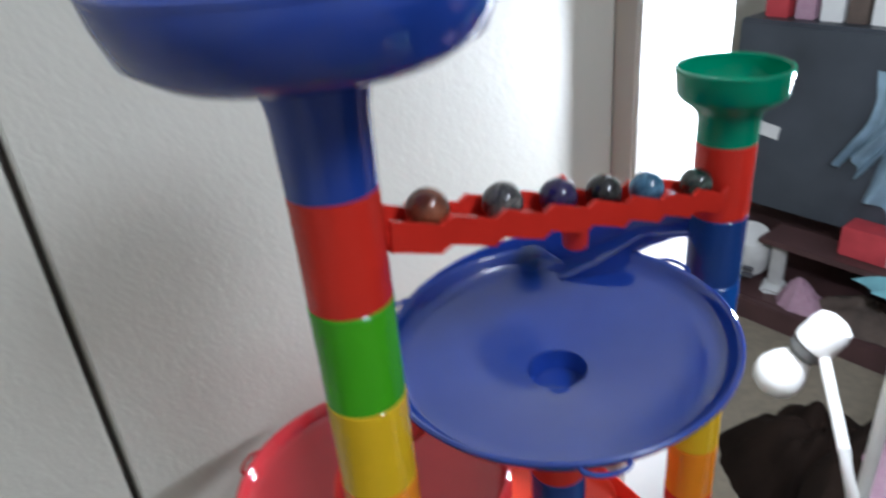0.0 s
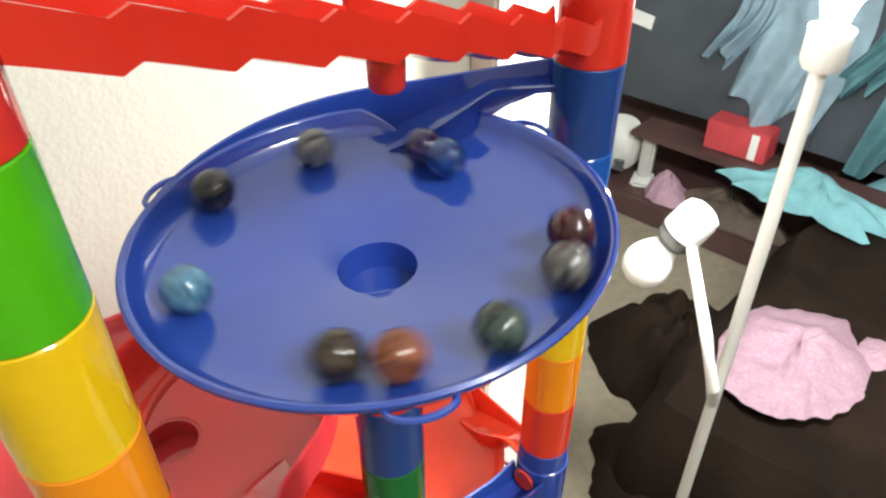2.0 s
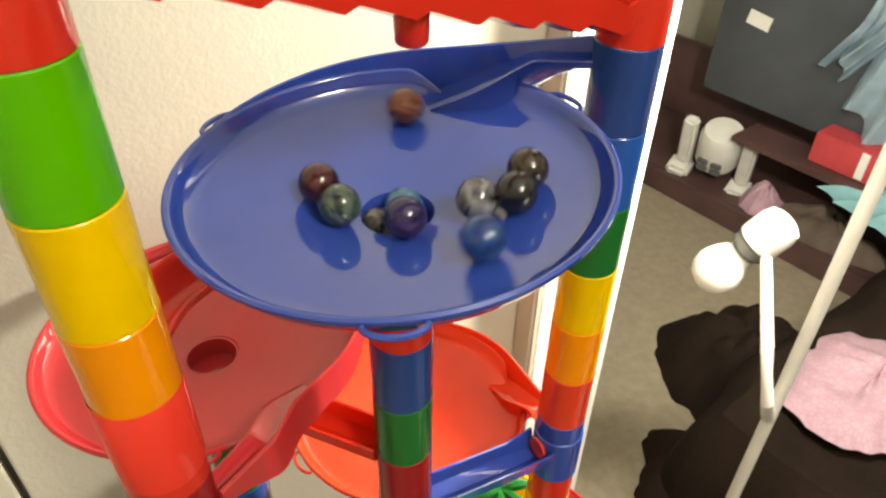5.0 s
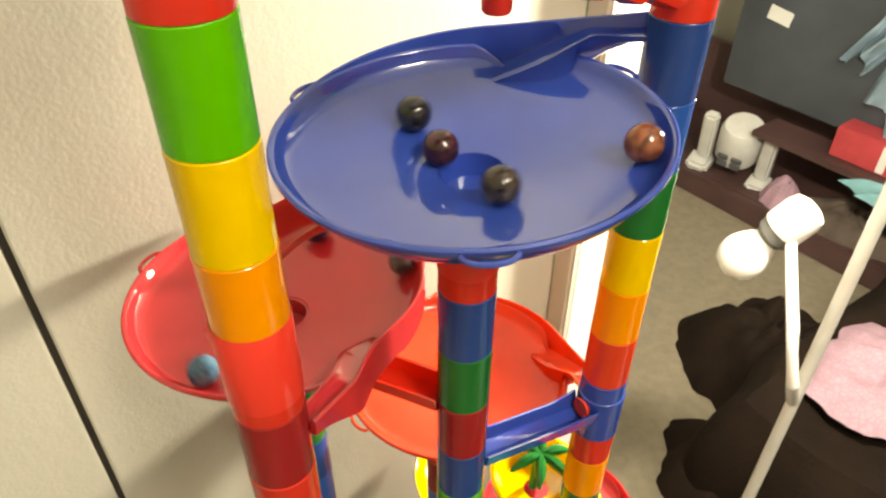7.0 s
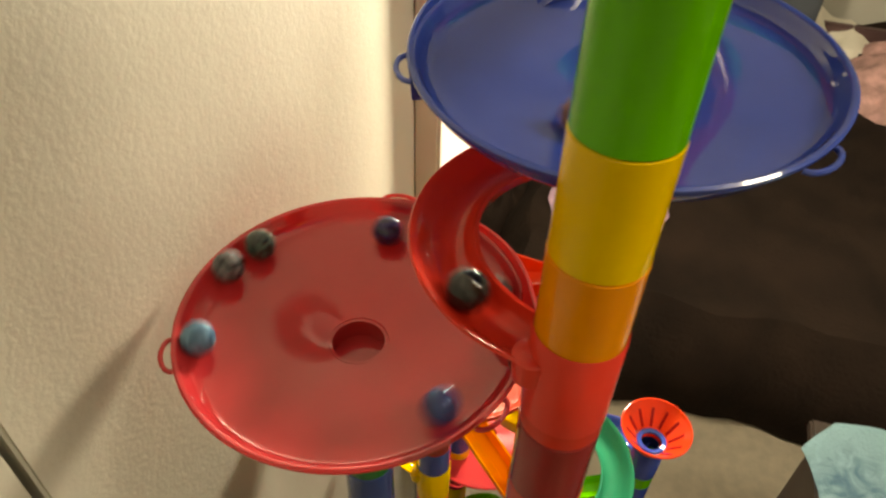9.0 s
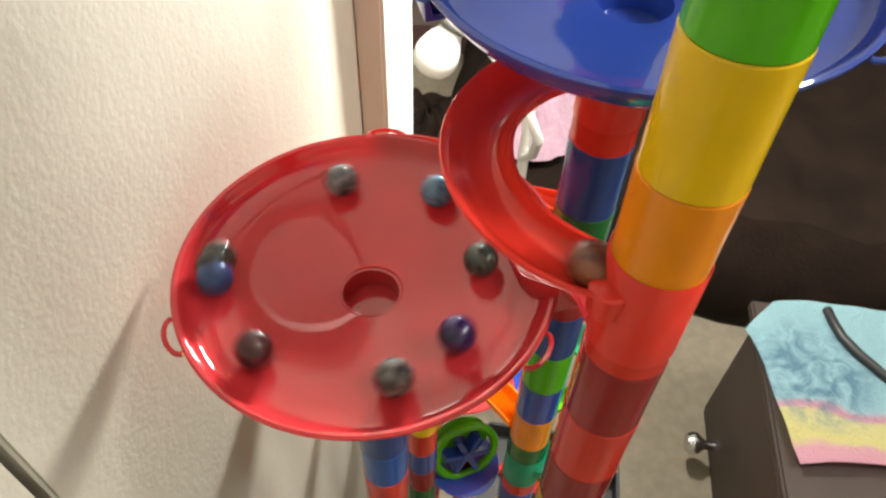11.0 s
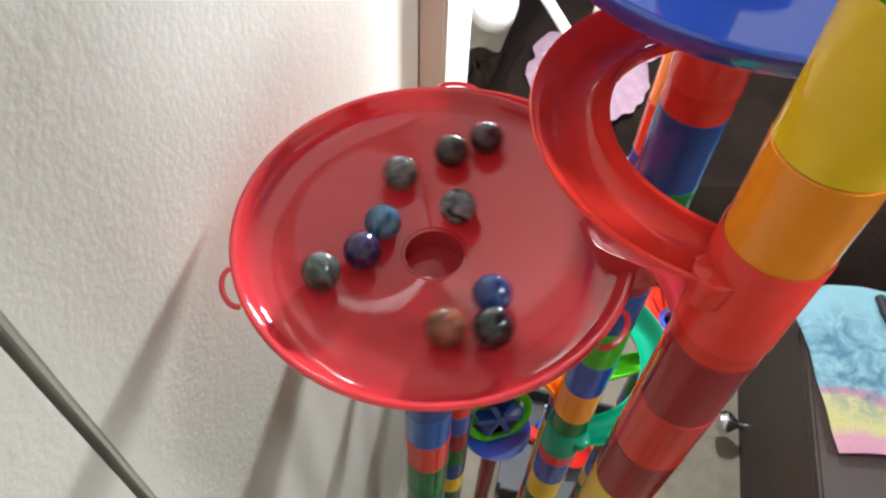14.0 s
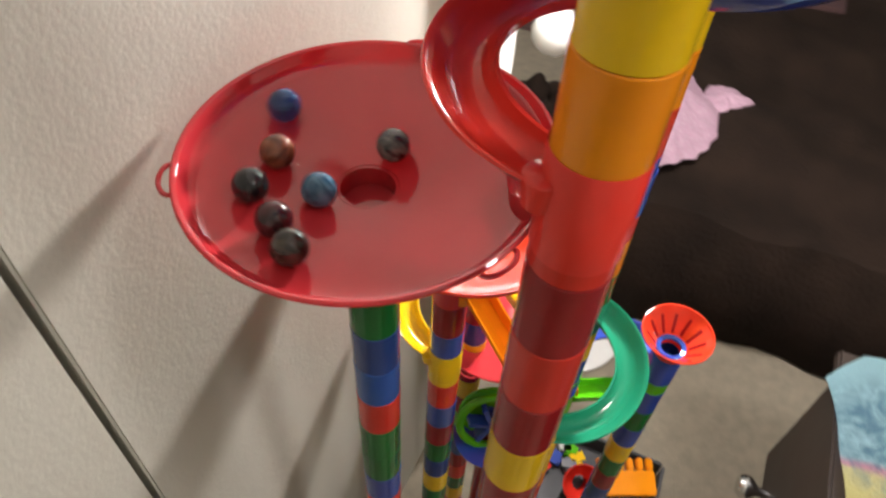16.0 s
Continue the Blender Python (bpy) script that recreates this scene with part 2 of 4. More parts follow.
def dish(name, material, label, m, phi, shift=0.0):
    """A round dish with a hole, three small loops and a side ramp that starts at a tower in direction phi, shift outward of its axis."""
    ob = thing(name, label, "marble dish", m)
    prof = [(0.0138, -0.0186), (0.0142, -0.0172), (0.0220, -0.0155), (0.0350, -0.0126), (0.0495, -0.0093), (0.0646, -0.0059), (0.0711, -0.0045), (0.0747, -0.0027), (0.0771, 0.0007), (0.0781, 0.0040), (0.0790, 0.0049), (0.0802, 0.0052), (0.0812, 0.0045), (0.0812, 0.0033), (0.0793, 0.0007), (0.0769, -0.0030), (0.0741, -0.0061), (0.0683, -0.0067), (0.0495, -0.0109), (0.0300, -0.0153), (0.0160, -0.0190), (0.0160, -0.0450), (0.0134, -0.0430)]
    n = 144
    bm = bmesh.new()
    rows = []
    for k in range(n):
        a = 360.0 * k / n
        rel = (a - phi + 180) % 360 - 180
        w = min(1, max(0, (rel - 29) / 5)) * min(1, max(0, (56 - rel) / 12))
        row = []
        for r, z in prof:
            if r > 0.0735:
                z = z * (1 - w) + min(z, -0.0050) * w
                r = r * (1 - w) + min(r, 0.0745) * w
            row.append(bm.verts.new((r * math.cos(radians(a)), r * math.sin(radians(a)), z)))
        rows.append(row)
    m = len(prof)
    for k in range(n):
        p, q = rows[k], rows[(k + 1) % n]
        for j in range(m):
            bm.faces.new((p[j], q[j], q[(j + 1) % m], p[(j + 1) % m]))
    part("bowl", bm, material, ob)
    part("hole_seat", lathe([(0, -0.0290), (0.0139, -0.0285), (0.0139, -0.0300), (0, -0.0305)], 36, closed=False), material, ob)
    # side ramp
    L, rt = 0.1095, ramp_r
    beta = math.degrees(math.acos(rt / L))
    e = lambda deg: Vector((math.cos(radians(deg)), math.sin(radians(deg)), 0))
    p0, t = e(phi) * L, e(phi + beta) * rt
    straight = (t - p0).length
    secs = []
    N = 96
    total = straight + radians(75) * rt
    for i in range(N + 1):
        s = 0.008 + (total - 0.008) * i / N
        if s <= straight:
            c, d = p0 + (t - p0) * (s / straight), (t - p0).normalized()
        else:
            ang = phi + beta + math.degrees((s - straight) / rt)
            c, d = e(ang) * rt, e(ang + 90)
        out = Vector((d.y, -d.x, 0))
        f = s / straight
        zf = ramp_floor(f)
        top = RIM_Z + 0.0002 + (0.0228 - RIM_Z) * (1 - min(1, s / total)) ** 1.15
        under = min(zf - 0.0014, 9.0 if f < 0.53 else -0.0072)
        h = max(0.0, min(1.0, (f - 0.08) / 0.5))
        skirt = zf - 0.0018 + min(0.0, -0.0072 - zf + 0.0018) * h * h * (3 - 2 * h)
        w = 0.0092
        g = max(0.0, min(1.0, (f - 0.40) / 0.35))
        wi = 0.0035 + (w - 0.0035) * g * g * (3 - 2 * g)
        zi = zf + 0.0018 * (1 - g)
        side = shift * (1 - g * g * (3 - 2 * g))
        sec = [(-wi + 0.0006, zi), (-wi + 0.0018, zf + 0.001), (0, zf), (w - 0.002, zf + 0.001), (w - 0.0006, top), (w + 0.0004, top + 0.0004), (w + 0.0012, top - 0.0004), (w + 0.0004, skirt + 0.0006), (0, (under + skirt) / 2), (-wi - 0.0002, under), (-wi - 0.0008, zi - 0.0003)]
        secs.append([c + out * (o + side) + Vector((0, 0, z)) for o, z in sec])
    part("side_ramp", sweep(secs), material, ob)
    # small loops on the rim
    for k in range(3):
        a = phi + 120 * k + 2
        mid = e(a) * (RIM_R - 0.0002)
        pts = []
        for j in range(13):
            g = math.pi * j / 12
            pts.append(mid + e(a + 90) * (0.0092 * math.cos(g)) + e(a) * (0.0048 * math.sin(g)) + Vector((0, 0, RIM_Z - 0.0014)))
        part("rim_loop", rod(pts, 0.0011, 8), material, ob)
    return ob


PHI_B = math.degrees(math.atan2(B[1] - C[1], B[0] - C[0]))
PHI_R = math.degrees(math.atan2(A[1] - D[1], A[0] - D[0]))
F3 = (-0.0800, 0.0590)
BLUE_C = dish_pose((C[0], C[1], 0.0), (3.24, -0.62))
RED_C = dish_pose((D[0], D[1], -0.1184), (1.81, -1.38))
dish("blue_dish", BLUE, "round blue plastic dish with a centre hole and side ramp", BLUE_C, PHI_B)
dish("red_dish", CRIMSON, "round crimson plastic dish with a centre hole and side ramp", RED_C, PHI_R, 0.0068)
dish("orange_red_dish", ORED, "round orange-red plastic dish on a lower level", dish_pose((F3[0], F3[1], -0.250), (0, 0)), math.degrees(math.atan2(B[1] - F3[1], B[0] - F3[0])))
tower((-0.087, 0.054), -0.2727, [YELLOW, RED, DRED, BLUE, YELLOW, RED, BLUE, DRED, DGREEN, NAVY, YELLOW, DGREEN, RED, BLUE], "stack of coloured tubes carrying the orange-red dish")


def arc_chute(name, material, label, p, q, z0, z1, side, a0=0.0, a1=180.0):
    """A half-ring gutter from tower p down to tower q."""
    ob = thing(name, label, "marble chute", pose(0, 0, 0))
    c = (Vector((*p, 0)) + Vector((*q, 0))) / 2
    u = (Vector((*p, 0)) - c)
    R, u = u.length, u.normalized()
    v = Vector((-u.y, u.x, 0)) * side
    secs = []
    for i in range(45):
        g = radians(a0 + (a1 - a0) * i / 44)
        d = u * math.cos(g) + v * math.sin(g)
        z = z0 + (z1 - z0) * i / 44
        k = 1 - 0.1 * max(0.0, abs(i - 22) - 15) / 7
        sec = [(-0.0122, 0.0076), (-0.0106, 0.0076), (-0.0092, 0.0036), (-0.0062, 0.0009), (-0.0015, 0.0), (0.0028, 0.0008), (0.0062, 0.0036), (0.0092, 0.0074), (0.0118, 0.0098), (0.0130, 0.0102), (0.0136, 0.0092), (0.0104, 0.0056), (0.0072, 0.0018), (0.0034, -0.0010), (-0.0015, -0.0018), (-0.0070, -0.0008), (-0.0108, 0.0024)]
        sec = [(o * k, h) for o, h in sec]
        secs.append([c + d * (R + o) + Vector((0, 0, z + h)) for o, h in sec])
    part("gutter", sweep(secs), material, ob)
    for t, z in ((p, z0), (q, z1)):
        part("collar", lathe([(TUBE_R + 0.0003, -0.0185), (TUBE_R + 0.0005, -0.0185), (TUBE_R + 0.0006, 0.0200), (TUBE_R + 0.0003, 0.0204)], 40), material, ob, m=pose(t[0], t[1], z))
    ear = Vector((*q, 0)) + v * 0.0128 - u * 0.0062
    part("ear", lathe([(0, -0.006), (0.0056, -0.006), (0.0066, 0.0030), (0.0064, 0.0044), (0.0054, 0.0052), (0, 0.0054)], 28, closed=False), material, ob, m=pose(ear.x, ear.y, z1 + 0.0056))
    return ob


arc_chute("arc_chute", SCARLET, "curved red plastic gutter between two towers", C, A, -0.0490, -0.0545, 1, 4, 174)


def saw_chute(name, material, label, p, q, z0, z1):
    """A straight gutter with toothed sides."""
    ob = thing(name, label, "marble chute", pose(0, 0, 0))
    a, b = Vector((*p, 0)), Vector((*q, 0))
    d = (b - a).normalized()
    out = Vector((d.y, -d.x, 0))
    L = (b - a).length
    secs = []
    n = 8
    s0, s1 = TUBE_R - 0.002, L - TUBE_R + 0.002
    for i in range(n):
        for f, dz in ((0.0, 0.0015), (0.35, 0.0003), (0.8, -0.0015), (0.999, 0.0015)):
            s = s0 + (s1 - s0) * (i + f) / n
            z = z0 + (z1 - z0) * (s / L) + dz
            sec = [(-0.0112, 0.0142), (-0.0098, 0.0142), (-0.0085, 0.0045), (0, 0.0025), (0.0085, 0.0045), (0.0098, 0.0142), (0.0112, 0.0142), (0.0100, 0.0028), (0, 0.0004), (-0.0100, 0.0028)]
            secs.append([a + d * s + out * o + Vector((0, 0, z + h)) for o, h in sec])
    part("gutter", sweep(secs), material, ob)
    mid = (a + b) / 2
    zm = (z0 + z1) / 2
    part("peg", lathe([(0, -0.0085), (0.0048, -0.0085), (0.0055, -0.0075), (0.0058, 0.002), (0, 0.002)], 24, closed=False), material, ob, m=pose(mid.x, mid.y, zm))
    tab = mid - out * 0.0105
    part("tab", box(-0.0012, 0.0012, -0.0048, 0.0048, 0.006, 0.0195, 0.0006), material, ob, m=pose(tab.x, tab.y, zm))
    return ob


saw_chute("toothed_chute", RED, "straight red gutter with toothed sides", A, B, CHUTE_Z[0], CHUTE_Z[1])


def funnel(name, material, label, xy, prof):
    ob = thing(name, label, "funnel", pose(xy[0], xy[1], 0), group="marble run funnels")
    part("cone", lathe(prof, 64), material, ob)
    r = max(p[0] for p in prof)
    top = max(p[1] for p in prof)
    part("rim", lathe([(r - 0.0016, top - 0.0004), (r - 0.0002, top - 0.0014), (r + 0.0005, top - 0.0006), (r + 0.0002, top + 0.0006), (r - 0.0010, top + 0.0008)], 64), material, ob)
    return ob


z = 0.1079
funnel("large_funnel", BLUE, "wide blue plastic funnel on top of the tower", A, [(0.0127, z + 0.006), (0.0143, z + 0.006), (0.0150, z + 0.030), (0.0165, z + 0.0385), (0.0237, z + 0.0415), (0.0411, z + 0.045), (0.0498, z + 0.051), (0.0533, z + 0.061), (0.0543, z + 0.0665), (0.0537, z + 0.068), (0.0525, z + 0.067), (0.0509, z + 0.060), (0.0482, z + 0.053), (0.0403, z + 0.0475), (0.0229, z + 0.044), (0.0145, z + 0.041), (0.0127, z + 0.03)])
z = 0.0697
funnel("small_funnel", TEAL, "small sea-green plastic funnel on the tower", B, [(0.0127, z), (0.0143, z), (0.0145, z + 0.012), (0.0165, z + 0.0165), (0.0235, z + 0.0215), (0.0255, z + 0.0245), (0.0262, z + 0.0350), (0.0255, z + 0.0357), (0.0245, z + 0.0350), (0.0240, z + 0.0255), (0.0222, z + 0.0230), (0.0150, z + 0.0180), (0.0127, z + 0.013)])


def straight_chute(name, material, label, p, q, z0, z1):
    ob = thing(name, label, "marble chute", pose(0, 0, 0))
    a, b = Vector((*p, 0)), Vector((*q, 0))
    d = (b - a).normalized()
    out = Vector((d.y, -d.x, 0))
    L = (b - a).length
    secs = []
    for i in range(13):
        f = i / 12
        s = TUBE_R - 0.002 + (L - 2 * TUBE_R + 0.004) * f
        flare = 0.0015 * max(0, 1 - f * 5)
        w = 0.0108 + flare
        h = 0.011 + 0.004 * max(0, 1 - f * 4)
        zz = z0 + (z1 - z0) * f
        sec = [(-w, h), (-w + 0.0014, h), (-0.0075, 0.003), (0, 0), (0.0075, 0.003), (w - 0.0014, h), (w, h), (0.0092, 0.0015), (0, -0.002), (-0.0092, 0.0015)]
        secs.append([a + d * s + out * o + Vector((0, 0, zz + hh)) for o, hh in sec])
    part("gutter", sweep(secs), material, ob)
    part("collar", lathe([(TUBE_R + 0.0002, -0.016), (TUBE_R + 0.0008, -0.016), (TUBE_R + 0.0010, 0.020), (TUBE_R + 0.0002, 0.0205)], 40), material, ob, m=pose(p[0], p[1], z0))
    hole = a + d * (TUBE_R + 0.0002)
    part("outlet", lathe([(0, 0.0), (0.0066, 0.0), (0.0072, 0.0012), (0.0066, 0.0022), (0.0056, 0.0014), (0, 0.0010)], 28, closed=False), ORED, ob, "red round outlet in the collar", Matrix.Translation((hole.x, hole.y, z0 + 0.0105)) @ d.to_track_quat("Z", "Y").to_matrix().to_4x4())
    return ob


straight_chute("straight_chute", BLUE, "short straight blue plastic gutter", B, C, -0.236, -0.222)
straight_chute("straight_chute", RED, "short straight red plastic gutter under the red dish", D, C, -0.163, -0.169)
# lower level
E_ = (0.0944, 0.1635)
G_ = (-0.0944, 0.1635)
tower(E_, -0.462, [NAVY, GREEN, BLUE, DGREEN, BLUE, YELLOW, DGREEN, DRED, NAVY], "short stack of tubes under a red slotted funnel", first=(0.020,))
tower(G_, -0.480, [DRED, NAVY, YELLOW, DRED, YELLOW, DRED, GREEN, DGREEN, NAVY, DRED, RED, DGREEN], "short stack of coloured tubes near the wall")
arc_chute("arc_chute", TEAL, "curved sea-green plastic gutter between two towers", B, C, -0.372, -0.395, -1, 8, 172)
straight_chute("straight_chute", ORANGE, "short straight orange plastic gutter", F3, C, -0.330, -0.350)
arc_chute("arc_chute", YELLOW, "curved yellow plastic gutter between two towers", G_, (-0.087, 0.054), -0.420, -0.440, 1, 8, 172)
arc_chute("arc_chute", BLUE, "curved blue plastic gutter beside the slotted funnel", E_, B, -0.484, -0.500, 1, 8, 172)
straight_chute("straight_chute", GREEN, "short straight lime green plastic gutter", B, E_, -0.518, -0.532)
dish("lower_dish", CRIMSON, "round red plastic dish on the lowest level", dish_pose((-0.072, 0.197, -0.560), (0, 0)), 20)
z = -0.462
funnel("slotted_funnel", ORED, "red plastic funnel with slots round its cone", E_, [(0.0095, z), (0.0143, z), (0.0145, z + 0.004), (0.0300, z + 0.024), (0.0325, z + 0.0285), (0.0318, z + 0.0292), (0.0300, z + 0.0275), (0.0140, z + 0.0062), (0.0095, z + 0.004)])
for k in range(12):
    a = 360 * k / 12 + 10
    bm = box(0.0, 0.0185, -0.0013, 0.0013, -0.0004, 0.0006, 0.0002, 1)
    sl = part("slot", bm, DRED, bpy.data.objects["slotted_funnel"])
    sl.matrix_basis = pose(0, 0, z, 0, 0, a) @ pose(0.0155, 0, 0.0081, 0, -53.0, 0)
part("spout", lathe([(0.0096, 0.0), (0.0139, 0.0), (0.0139, 0.0072), (0.0128, 0.0078), (0.0096, 0.007)], 40), BLUE, bpy.data.objects["slotted_funnel"], "blue tube end inside the funnel", pose(0, 0, z))


# ---- bed, lamp and drawer unit ----
RZ = -0.80


def spread(ob, eye):
    """Enlarge a thing of the room 1.3 times away from a point, so that RZ comes to the floor."""
    e = Vector((eye[0], eye[1], 0.135))
    ob.matrix_basis = Matrix.Translation(e) @ Matrix.Scale(1.3, 4) @ Matrix.Translation(-e) @ ob.matrix_basis
    return ob


def drape(x0, x1, y0, y1, top, bottom, amp, seed, nx=60, ny=60):
    """A heap of cloth over a block: a rounded box with folds."""
    bm = bmesh.new()
    rows = []
    for i in range(nx + 1):
        row = []
        for j in range(ny + 1):
            u, v = -0.35 + 1.7 * i / nx, -0.35 + 1.7 * j / ny
            uu, vv = min(1, max(0, u)), min(1, max(0, v))
            over = max(abs(u - uu), abs(v - vv)) / 0.35
            x, y = x0 + (x1 - x0) * uu, y0 + (y1 - y0) * vv
            z = top - (top - bottom) * over
            nz = noise.noise(Vector((x * 6, y * 6, seed))) * amp + noise.noise(Vector((x * 15, y * 15, seed + z * 9))) * amp * 0.5
            if over > 0:
                ox, oy = u - uu, v - vv
                l = math.hypot(ox, oy) or 1
                bulge = 0.03 * math.sin(min(1, over) * math.pi) + 0.05 * over + amp * noise.noise(Vector((x * 9, y * 9, z * 4 + seed)))
                x, y = x + ox / l * bulge, y + oy / l * bulge
            else:
                z += nz
            row.append(bm.verts.new((x, y, z)))
        rows.append(row)
    for i in range(nx):
        for j in range(ny):
            bm.faces.new((rows[i][j], rows[i + 1][j], rows[i + 1][j + 1], rows[i][j + 1]))
    return bm



def cloth_heap(cx, cy, rx, ry, h, seed, n=44, m=16, rough_edge=0.18):
    """A crumpled heap of cloth: a low mound with folds and an uneven edge."""
    bm = bmesh.new()
    top = bm.verts.new((cx, cy, h * 0.8))
    rings = []
    for j in range(1, m + 1):
        f = j / m
        ring = []
        for k in range(n):
            a = 2 * math.pi * k / n
            d = Vector((math.cos(a), math.sin(a), 0))
            e = 1 + rough_edge * noise.noise(d * 1.7 + Vector((seed, 0, 0))) + 0.5 * rough_edge * noise.noise(d * 5 + Vector((0, seed, 0)))
            x, y = cx + d.x * rx * f * e, cy + d.y * ry * f * e
            z = h * (1 - f ** 2.2) * (0.75 + 0.5 * noise.noise(Vector((x * 14, y * 14, seed)))) + 0.10 * h * math.sin(9 * f * e + 3 * noise.noise(d * 2)) * (1 - f)
            ring.append(bm.verts.new((x, y, max(0.0, z))))
        rings.append(ring)
    for k in range(n):
        bm.faces.new((top, rings[0][k], rings[0][(k + 1) % n]))
    for a, b in zip(rings, rings[1:]):
        for k in range(n):
            bm.faces.new((a[k], b[k], b[(k + 1) % n], a[(k + 1) % n]))
    return bm


bed = thing("bed", "low bed under a dark brown fleece blanket", "bed", pose(0, 0, 0))
part("blanket", drape(-0.09, 1.9, 0.54, 1.70, -0.600, -0.795, 0.035, 3.0, 90, 60), BLANKET, bed)
part("mattress", box(-0.05, 1.88, 0.58, 1.68, -0.79, -0.66, 0.03), WHITE, bed)
solid("blanket_fold", cloth_heap(-0.185, 0.82, 0.15, 0.15, 0.16, 5.0, 84, 28), BLANKET, "bunched end of a dark brown fleece blanket", "blanket", pose(0, 0, RZ))
solid("blanket_fold", cloth_heap(-0.06, 0.575, 0.14, 0.11, 0.12, 9.0, 84, 28), BLANKET, "bunched end of a dark brown fleece blanket", "blanket", pose(0, 0, RZ))
PINK = mat("pink_jersey", (0.40, 0.265, 0.325), rough=0.85, var=0.12, vscale=60.0, bump=0.5, bscale=140.0, bump2=0.5, bscale2=40.0)
nt = PINK.node_tree
p = nt.nodes["Principled BSDF"]
tc = nt.nodes.new("ShaderNodeTexCoord")
net = nt.nodes.new("ShaderNodeTexVoronoi")
net.feature = "DISTANCE_TO_EDGE"
net.inputs["Scale"].default_value = 120.0
nt.links.new(tc.outputs["Object"], net.inputs["Vector"])
edge = nt.nodes.new("ShaderNodeMapRange")
edge.inputs["From Min"].default_value, edge.inputs["From Max"].default_value = 0.16, 0.06
edge.inputs["To Max"].default_value = 0.4
nt.links.new(net.outputs["Distance"], edge.inputs["Value"])
mix = nt.nodes.new("ShaderNodeMix")
mix.data_type = "RGBA"
base = p.inputs["Base Color"].links[0].from_socket
nt.links.new(base, mix.inputs["A"])
mix.inputs["B"].default_value = (0.36, 0.17, 0.26, 1)
nt.links.new(edge.outputs["Result"], mix.inputs["Factor"])
nt.links.new(mix.outputs["Result"], p.inputs["Base Color"])
shirt = thing("pink_shirt", "crumpled pale pink cotton shirt on the blanket", "shirt", pose(0, 0, -0.592))
part("shirt_body", cloth_heap(0.010, 0.722, 0.098, 0.130, 0.040, 12.0, 96, 30, 0.16), PINK, shirt)
part("sleeve", cloth_heap(0.105, 0.800, 0.045, 0.040, 0.022, 17.0, 40, 12, 0.25), PINK, shirt)
CREAM = mat("cream_cotton", (0.66, 0.62, 0.52), rough=0.85, var=0.08, vscale=20.0, bump=0.4, bscale=60.0)
ROSE = mat("dusty_rose_plush", (0.42, 0.24, 0.22), rough=0.95, var=0.35, vscale=40.0, bump=1.0, bscale=90.0)
solid("pillow", cloth_heap(0.22, 1.50, 0.30, 0.17, 0.16, 21.0, 48, 14, 0.08), CREAM, "cream cotton pillow on the bed", "pillow", pose(0, 0, -0.615))
solid("plush_throw", cloth_heap(0.60, 1.32, 0.22, 0.20, 0.14, 33.0, 60, 18, 0.2), ROSE, "dusty rose plush throw bunched on the bed", "throw", pose(0, 0, -0.615))

# floor lamp
LX, LY = LAMP_XY
floor_lamp = thing("floor_lamp", "white floor lamp with a lit bulb and an unlit side bulb", "floor lamp", pose(LX, LY, FLOOR_Z))
part("pole", rod([(0, 0, 0.0), (0, 0, 0.975)], 0.0085, 16), LAMPWHITE, floor_lamp)
part("foot", lathe([(0, 0), (0.10, 0), (0.102, 0.006), (0.09, 0.014), (0.02, 0.022), (0, 0.022)], 40, closed=False), LAMPWHITE, floor_lamp)
GLOW = bpy.data.materials.new("lit_bulb")
GLOW.use_nodes = True
gp = GLOW.node_tree.nodes["Principled BSDF"]
gp.inputs["Base Color"].default_value = (0.9, 0.9, 0.88, 1)
gp.inputs["Emission Color"].default_value = (1.0, 0.96, 0.9, 1)
gp.inputs["Emission Strength"].default_value = 70.0
BULBGLASS = mat("frosted_bulb", (0.82, 0.81, 0.77), rough=0.35, var=0.03)
COLLAR = mat("grey_bulb_collar", (0.10, 0.10, 0.095), rough=0.4, var=0.1)
BULB_PROF = [(0, 0.0), (0.012, 0.0), (0.0135, 0.012), (0.017, 0.024), (0.0235, 0.038), (0.0275, 0.052), (0.0285, 0.062), (0.0265, 0.074), (0.0205, 0.085), (0.011, 0.0915), (0, 0.0935)]
lit_socket = part("lit_socket", lathe([(0, -0.035), (0.017, -0.035), (0.021, -0.028), (0.021, 0.004), (0.015, 0.006), (0, 0.006)], 32, closed=False), LAMPWHITE, floor_lamp, "white lamp socket", pose(0, 0, 0.983))
lit = part("lit_bulb", lathe(BULB_PROF, 32, closed=False), GLOW, lit_socket, "glowing white bulb", pose(0, 0, 0.005))
lit.visible_shadow = False
sock = Vector((-0.1334, 0.6588, -0.4001)) - Vector((LX, LY, FLOOR_Z))
tip = Vector((-0.1772, 0.6247, -0.4832)) - Vector((LX, LY, FLOOR_Z))
axis = (tip - sock).normalized()
turn = axis.to_track_quat("Z", "Y").to_matrix().to_4x4()
part("side_arm", rod([(0, 0, 0.47), (0.012, -0.05, 0.52), (0.016, -0.085, 0.575), (-0.01, -0.075, 0.635), (sock.x + 0.006, sock.y, sock.z - 0.014)], 0.0075, 12), LAMPWHITE, floor_lamp, "curved white side arm")
side_socket = part("side_socket", lathe([(0, -0.036), (0.016, -0.036), (0.0245, -0.031), (0.0280, -0.020), (0.0285, 0.008), (0.0275, 0.013), (0, 0.013)], 36, closed=False), LAMPWHITE, floor_lamp, "white lamp socket", Matrix.Translation(sock) @ turn)
